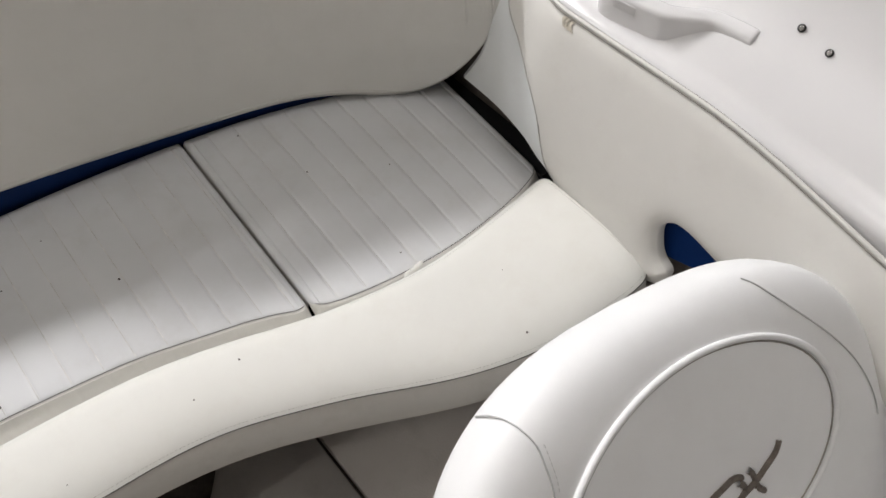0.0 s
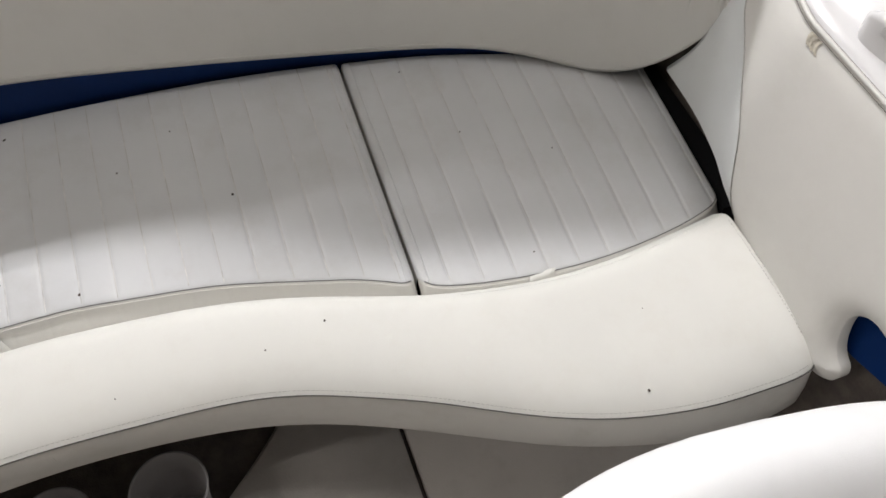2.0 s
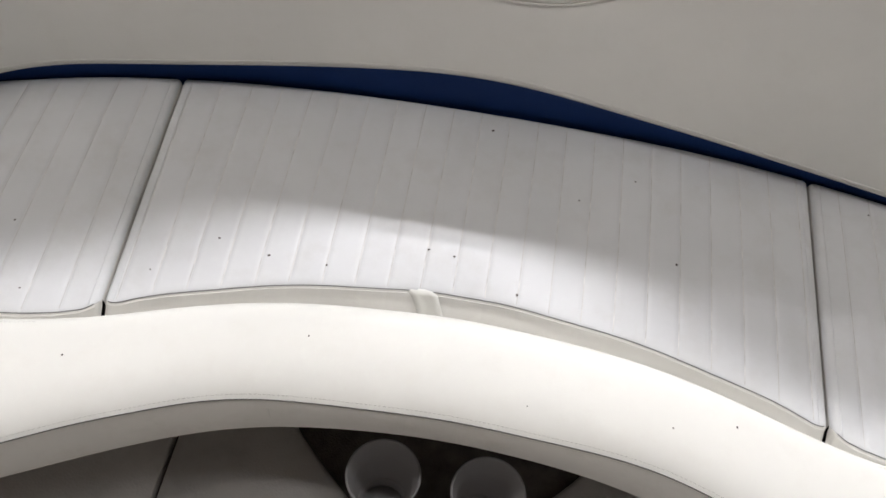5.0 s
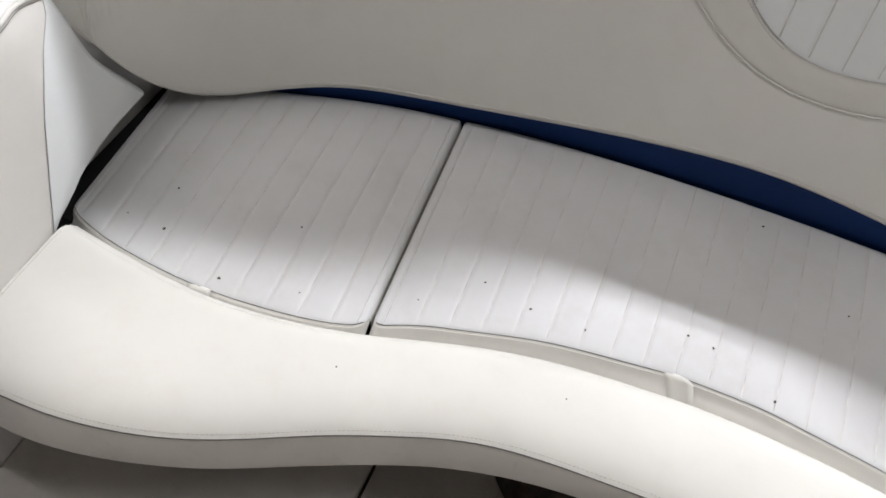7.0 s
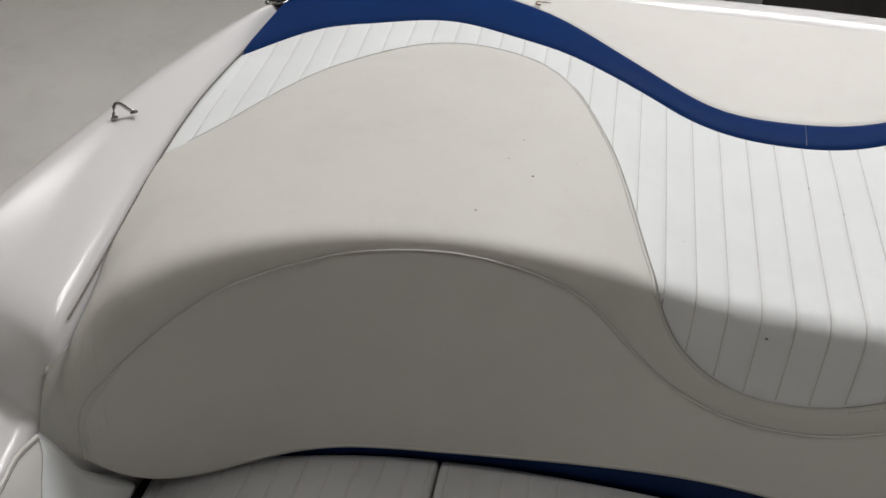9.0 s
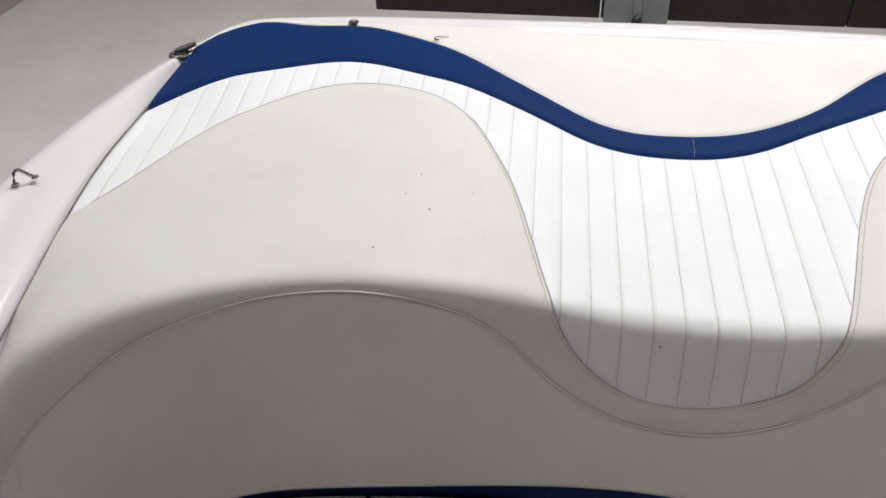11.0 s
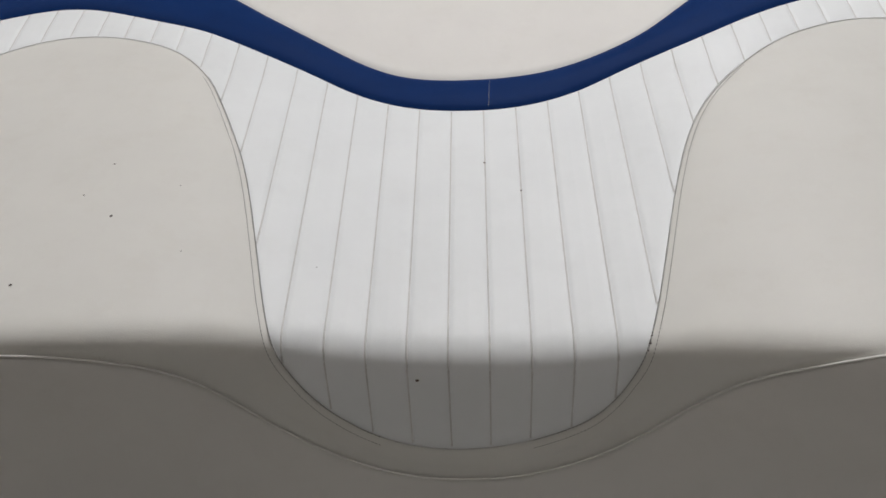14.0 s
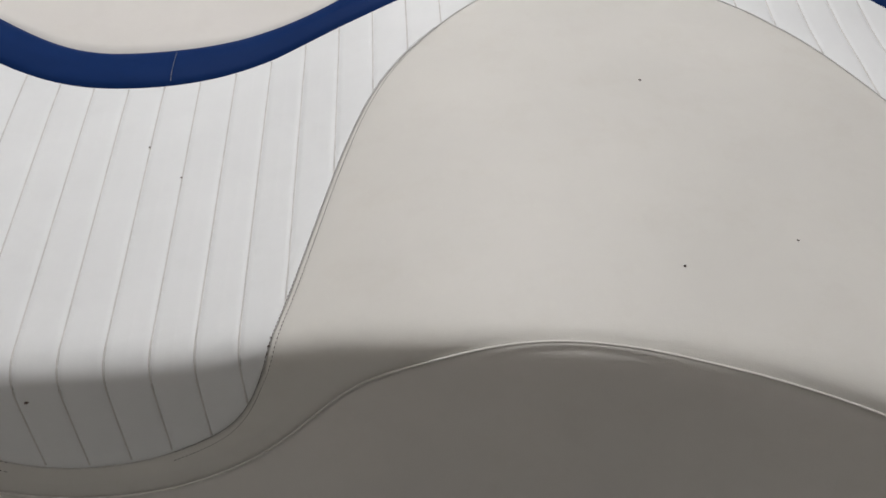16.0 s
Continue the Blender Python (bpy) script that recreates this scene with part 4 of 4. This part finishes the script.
tagged(shelf, "dark board that carries the bench cushions", "boat structure", kind="structure")


def plastic_cup(x, y):
    th = thing("plastic_cup", "empty translucent plastic cup standing on the floor", "cup", group="plastic cups", at=(x, y, .0455))
    prof = [(.0, .004), (.029, .004), (.031, .0), (.0325, .006), (.036, .05), (.0395, .095), (.0405, .110), (.0440, .115), (.0465, .135), (.0478, .138), (.0480, .1405), (.0465, .1415),
            (.0450, .138), (.0425, .116), (.0395, .111), (.0385, .095), (.035, .05), (.0315, .009), (.0, .0075)]
    ang = np.linspace(0, 2 * np.pi, 40, endpoint=False)
    gcup = np.array([[(r * math.cos(a), r * math.sin(a), z) for a in ang] for r, z in prof])
    bm = bmesh.new()
    bmesh.ops.create_cone(bm, cap_ends=True, segments=36, radius1=.0300, radius2=.0312, depth=.004)
    for v in bm.verts:
        v.co.z += .0095
    part("base", bm, CUP_BASE, th, "cloudy moulded base")
    cord("stacking_ring", [(.0335 * math.cos(a), .0335 * math.sin(a), .034) for a in ang], .0012, CUP_BASE, th, sides=6, closed=True)
    wall = part("wall", grid_mesh("wall", gcup, close_v=True), CUP, th)
    part("rim", grid_mesh("rim", tube_grid([(.0470 * math.cos(a), .0470 * math.sin(a), .1405) for a in ang], .0018, 6, True), close_u=True, close_v=True), CUP, wall, "rolled rim")


plastic_cup(.070, -.056)
plastic_cup(-.066, -.056)

# ---- helm seat ----
helm = thing("helm_seat", "white vinyl bucket helm seat with oval piping and a stitched emblem", "boat seat", at=(.510, -.525, .434))
HA, HH, HB = .286, .294, .060


def spow(v, e):
    return np.sign(v) * np.abs(v) ** e


def helm_rise(x, z):
    """The top edge is fuller towards the middle of the boat."""
    return .006 * math.exp(-((x + .05) / .13) ** 2) * max(z / HH, 0) ** 3


def helm_point(x, z, y):
    return x, y - .030 * (np.abs(x) / HA) ** 2.2 * (1 - .3 * z / HH), z


om = np.linspace(-np.pi, np.pi, 97)[:-1]
et = np.linspace(-np.pi / 2, np.pi / 2, 41)
gs = np.zeros((len(et), len(om), 3))
for i, e in enumerate(et):
    rad = max(math.cos(e), 0) ** .52
    for j, o in enumerate(om):
        x, z = HA * rad * spow(math.cos(o), .62), HH * rad * spow(math.sin(o), .66)
        gs[i, j] = helm_point(x, z, HB * spow(math.sin(e), .62))
        gs[i, j, 2] += helm_rise(x, z)
shell = part("backrest", grid_mesh("backrest", gs, close_v=True), HELM_WHITE, helm)


def front_y(x, z):
    z_in = z
    for _ in range(5):
        z_in = z - helm_rise(x, z_in)
    z = z_in
    r = max((abs(x) / HA) ** (2 / .62) + (abs(z) / HH) ** (2 / .66), 1e-6)
    rad = min(r ** .33, .999)
    e = math.acos(min(1, rad ** (1 / .52)))
    return helm_point(x, z, -HB * math.sin(e) ** .62)[1]


def on_front(line, lift):
    return [(x, front_y(x, z) - lift, z) for x, z in line]


oval = [(.178 * math.cos(a), .143 + .110 * math.sin(a)) for a in np.linspace(0, 2 * np.pi, 80, endpoint=False)]
cord("oval_piping", on_front(oval, .0008), .0034, HELM_WHITE, shell, "raised white oval piping", closed=True)
cord("oval_groove", on_front([(x * .966, .143 + (z - .143) * .966) for x, z in oval], .0002), .0010, THREAD, shell, sides=4, closed=True)
wing_l = ((-.163, .279), (-.161, .276), (-.159, .271), (-.157, .265), (-.156, .257), (-.157, .243), (-.158, .230), (-.161, .215))
wing_rim = [(-.171, .009, .277), (-.169, .004, .278), (-.167, -.005, .280), (-.165, -.013, .280)]
wing_r = ((.112, .283), (.122, .274), (.134, .259), (.161, .228), (.189, .196), (.215, .160), (.231, .126), (.237, .101), (.237, .084))
for wing in (wing_l, wing_r):
    at_ = np.linspace(0, len(wing) - 1, 40)
    curve = list(zip(spline(range(len(wing)), [q[0] for q in wing])(at_), spline(range(len(wing)), [q[1] for q in wing])(at_)))
    cord("wing_seam", (wing_rim if wing is wing_l else []) + on_front(curve, .0002), .0009, HELM_SEAM, shell, sides=4)
    if wing is wing_l:
        stitches("wing_stitching", on_front([(x + .006, z + .002) for x, z in curve[20:]], .0002), HELM_SEAM, shell, step=.005, length=.003, radius=.0003)
strokes = [[(.090, .133), (.082, .124), (.066, .117), (.051, .111), (.030, .107)], [(.044, .127), (.050, .118), (.052, .106), (.060, .096)],
           [(.035, .124), (.023, .129), (.006, .127), (-.008, .124), (-.004, .112), (.008, .104)], [(.029, .122), (.037, .111), (.023, .104)],
           [(-.020, .118), (-.034, .106), (-.046, .088)], [(-.030, .122), (-.016, .104), (-.022, .090)]]
for st in strokes:
    px = spline(range(len(st)), [q[0] for q in st])(np.linspace(0, len(st) - 1, 14))
    pz = spline(range(len(st)), [q[1] for q in st])(np.linspace(0, len(st) - 1, 14))
    cord("emblem_stroke", on_front(list(zip(px, pz)), .0002), .0032, LOGO, shell, "grey-brown embroidered stroke")
helm.rotation_euler = (radians(-37.2), radians(8), radians(-3.3))
bm = box_bm(-.19, .19, -.40, .02, -.29, -.17, .05, 4)
part("seat_cushion", bm, HELM_WHITE, helm)
bm = bmesh.new()
bmesh.ops.create_cone(bm, cap_ends=True, segments=24, radius1=.06, radius2=.045, depth=.14)
for v in bm.verts:
    v.co = (v.co.x, v.co.y - .12, v.co.z - .33)
part("pedestal", bm, STEEL, helm)

# ---- the workshop round the boat ----
FZ = -.75
def setting(name, label, category, bm, mat):
    tagged(part(name, bm, mat, smooth=False), label, category, kind="structure")


setting("ground", "pale grey concrete workshop floor", "floor", box_bm(-4.6, 4.6, -4.6, 7.6, FZ - .1, FZ), CONCRETE)
setting("ceiling", "plain painted workshop ceiling", "ceiling", box_bm(-4.6, 4.6, -4.6, 7.6, 3.70, 3.80), CEILING)
setting("wall_east", "plain workshop wall", "wall", box_bm(4.5, 4.6, -4.6, 7.6, FZ, 3.70), WALL)
setting("wall_west", "plain workshop wall", "wall", box_bm(-4.6, -4.5, -4.6, 7.6, FZ, 3.70), WALL)
setting("wall_north", "plain workshop wall", "wall", box_bm(-4.5, 4.5, 7.5, 7.6, FZ, 3.70), WALL)
setting("wall_south", "plain workshop wall", "wall", box_bm(-4.5, 4.5, -4.6, -4.5, FZ, 3.70), WALL)
board = thing("dark_partition", "dark brown-black boards fixed to a steel post", "partition", at=(0, 0, 0))
for k in range(4):
    part("board", box_bm(-1.005 + k * .86, -.15 + k * .86, 2.62, 2.66, .258, 1.25, .004), DARK_BOARD, board, smooth=False)
post = thing("steel_post", "grey steel post with a bolt hole before dark boards", "post", at=(0, 0, 0))
part("channel", box_bm(-.135, .095, 2.595, 2.617, FZ, 1.30, .004), STEEL, post, smooth=False)
part("rib", box_bm(-.03, .0, 2.580, 2.595, FZ, 1.30, .004), STEEL, post, smooth=False)
bm = bmesh.new()
bmesh.ops.create_cone(bm, cap_ends=True, segments=16, radius1=.02, radius2=.018, depth=.02)
for v in bm.verts:
    v.co = (-.015 + v.co.x, 2.574 + v.co.z, .27 + v.co.y)
part("bolt_hole", bm, BLACK_PLASTIC, post)


def unseen_strip_light(x, y, rows=(-.035, .035)):
    th = thing("unseen_strip_light", "unseen ceiling strip light with bare tubes", "ceiling light", group="strip lights", at=(x, y, 3.70))
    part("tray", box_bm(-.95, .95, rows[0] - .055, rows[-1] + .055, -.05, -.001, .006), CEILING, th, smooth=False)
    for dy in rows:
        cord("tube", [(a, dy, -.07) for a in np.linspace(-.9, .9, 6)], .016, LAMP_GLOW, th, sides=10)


unseen_strip_light(.5, 2.58, (-.12, -.04, .04, .12))
# the next three fixtures are added above the fill lamps, out of view
unseen_strip_light(.9, -.4)
unseen_strip_light(-2.6, -.6)
unseen_strip_light(-2.9, 2.7)
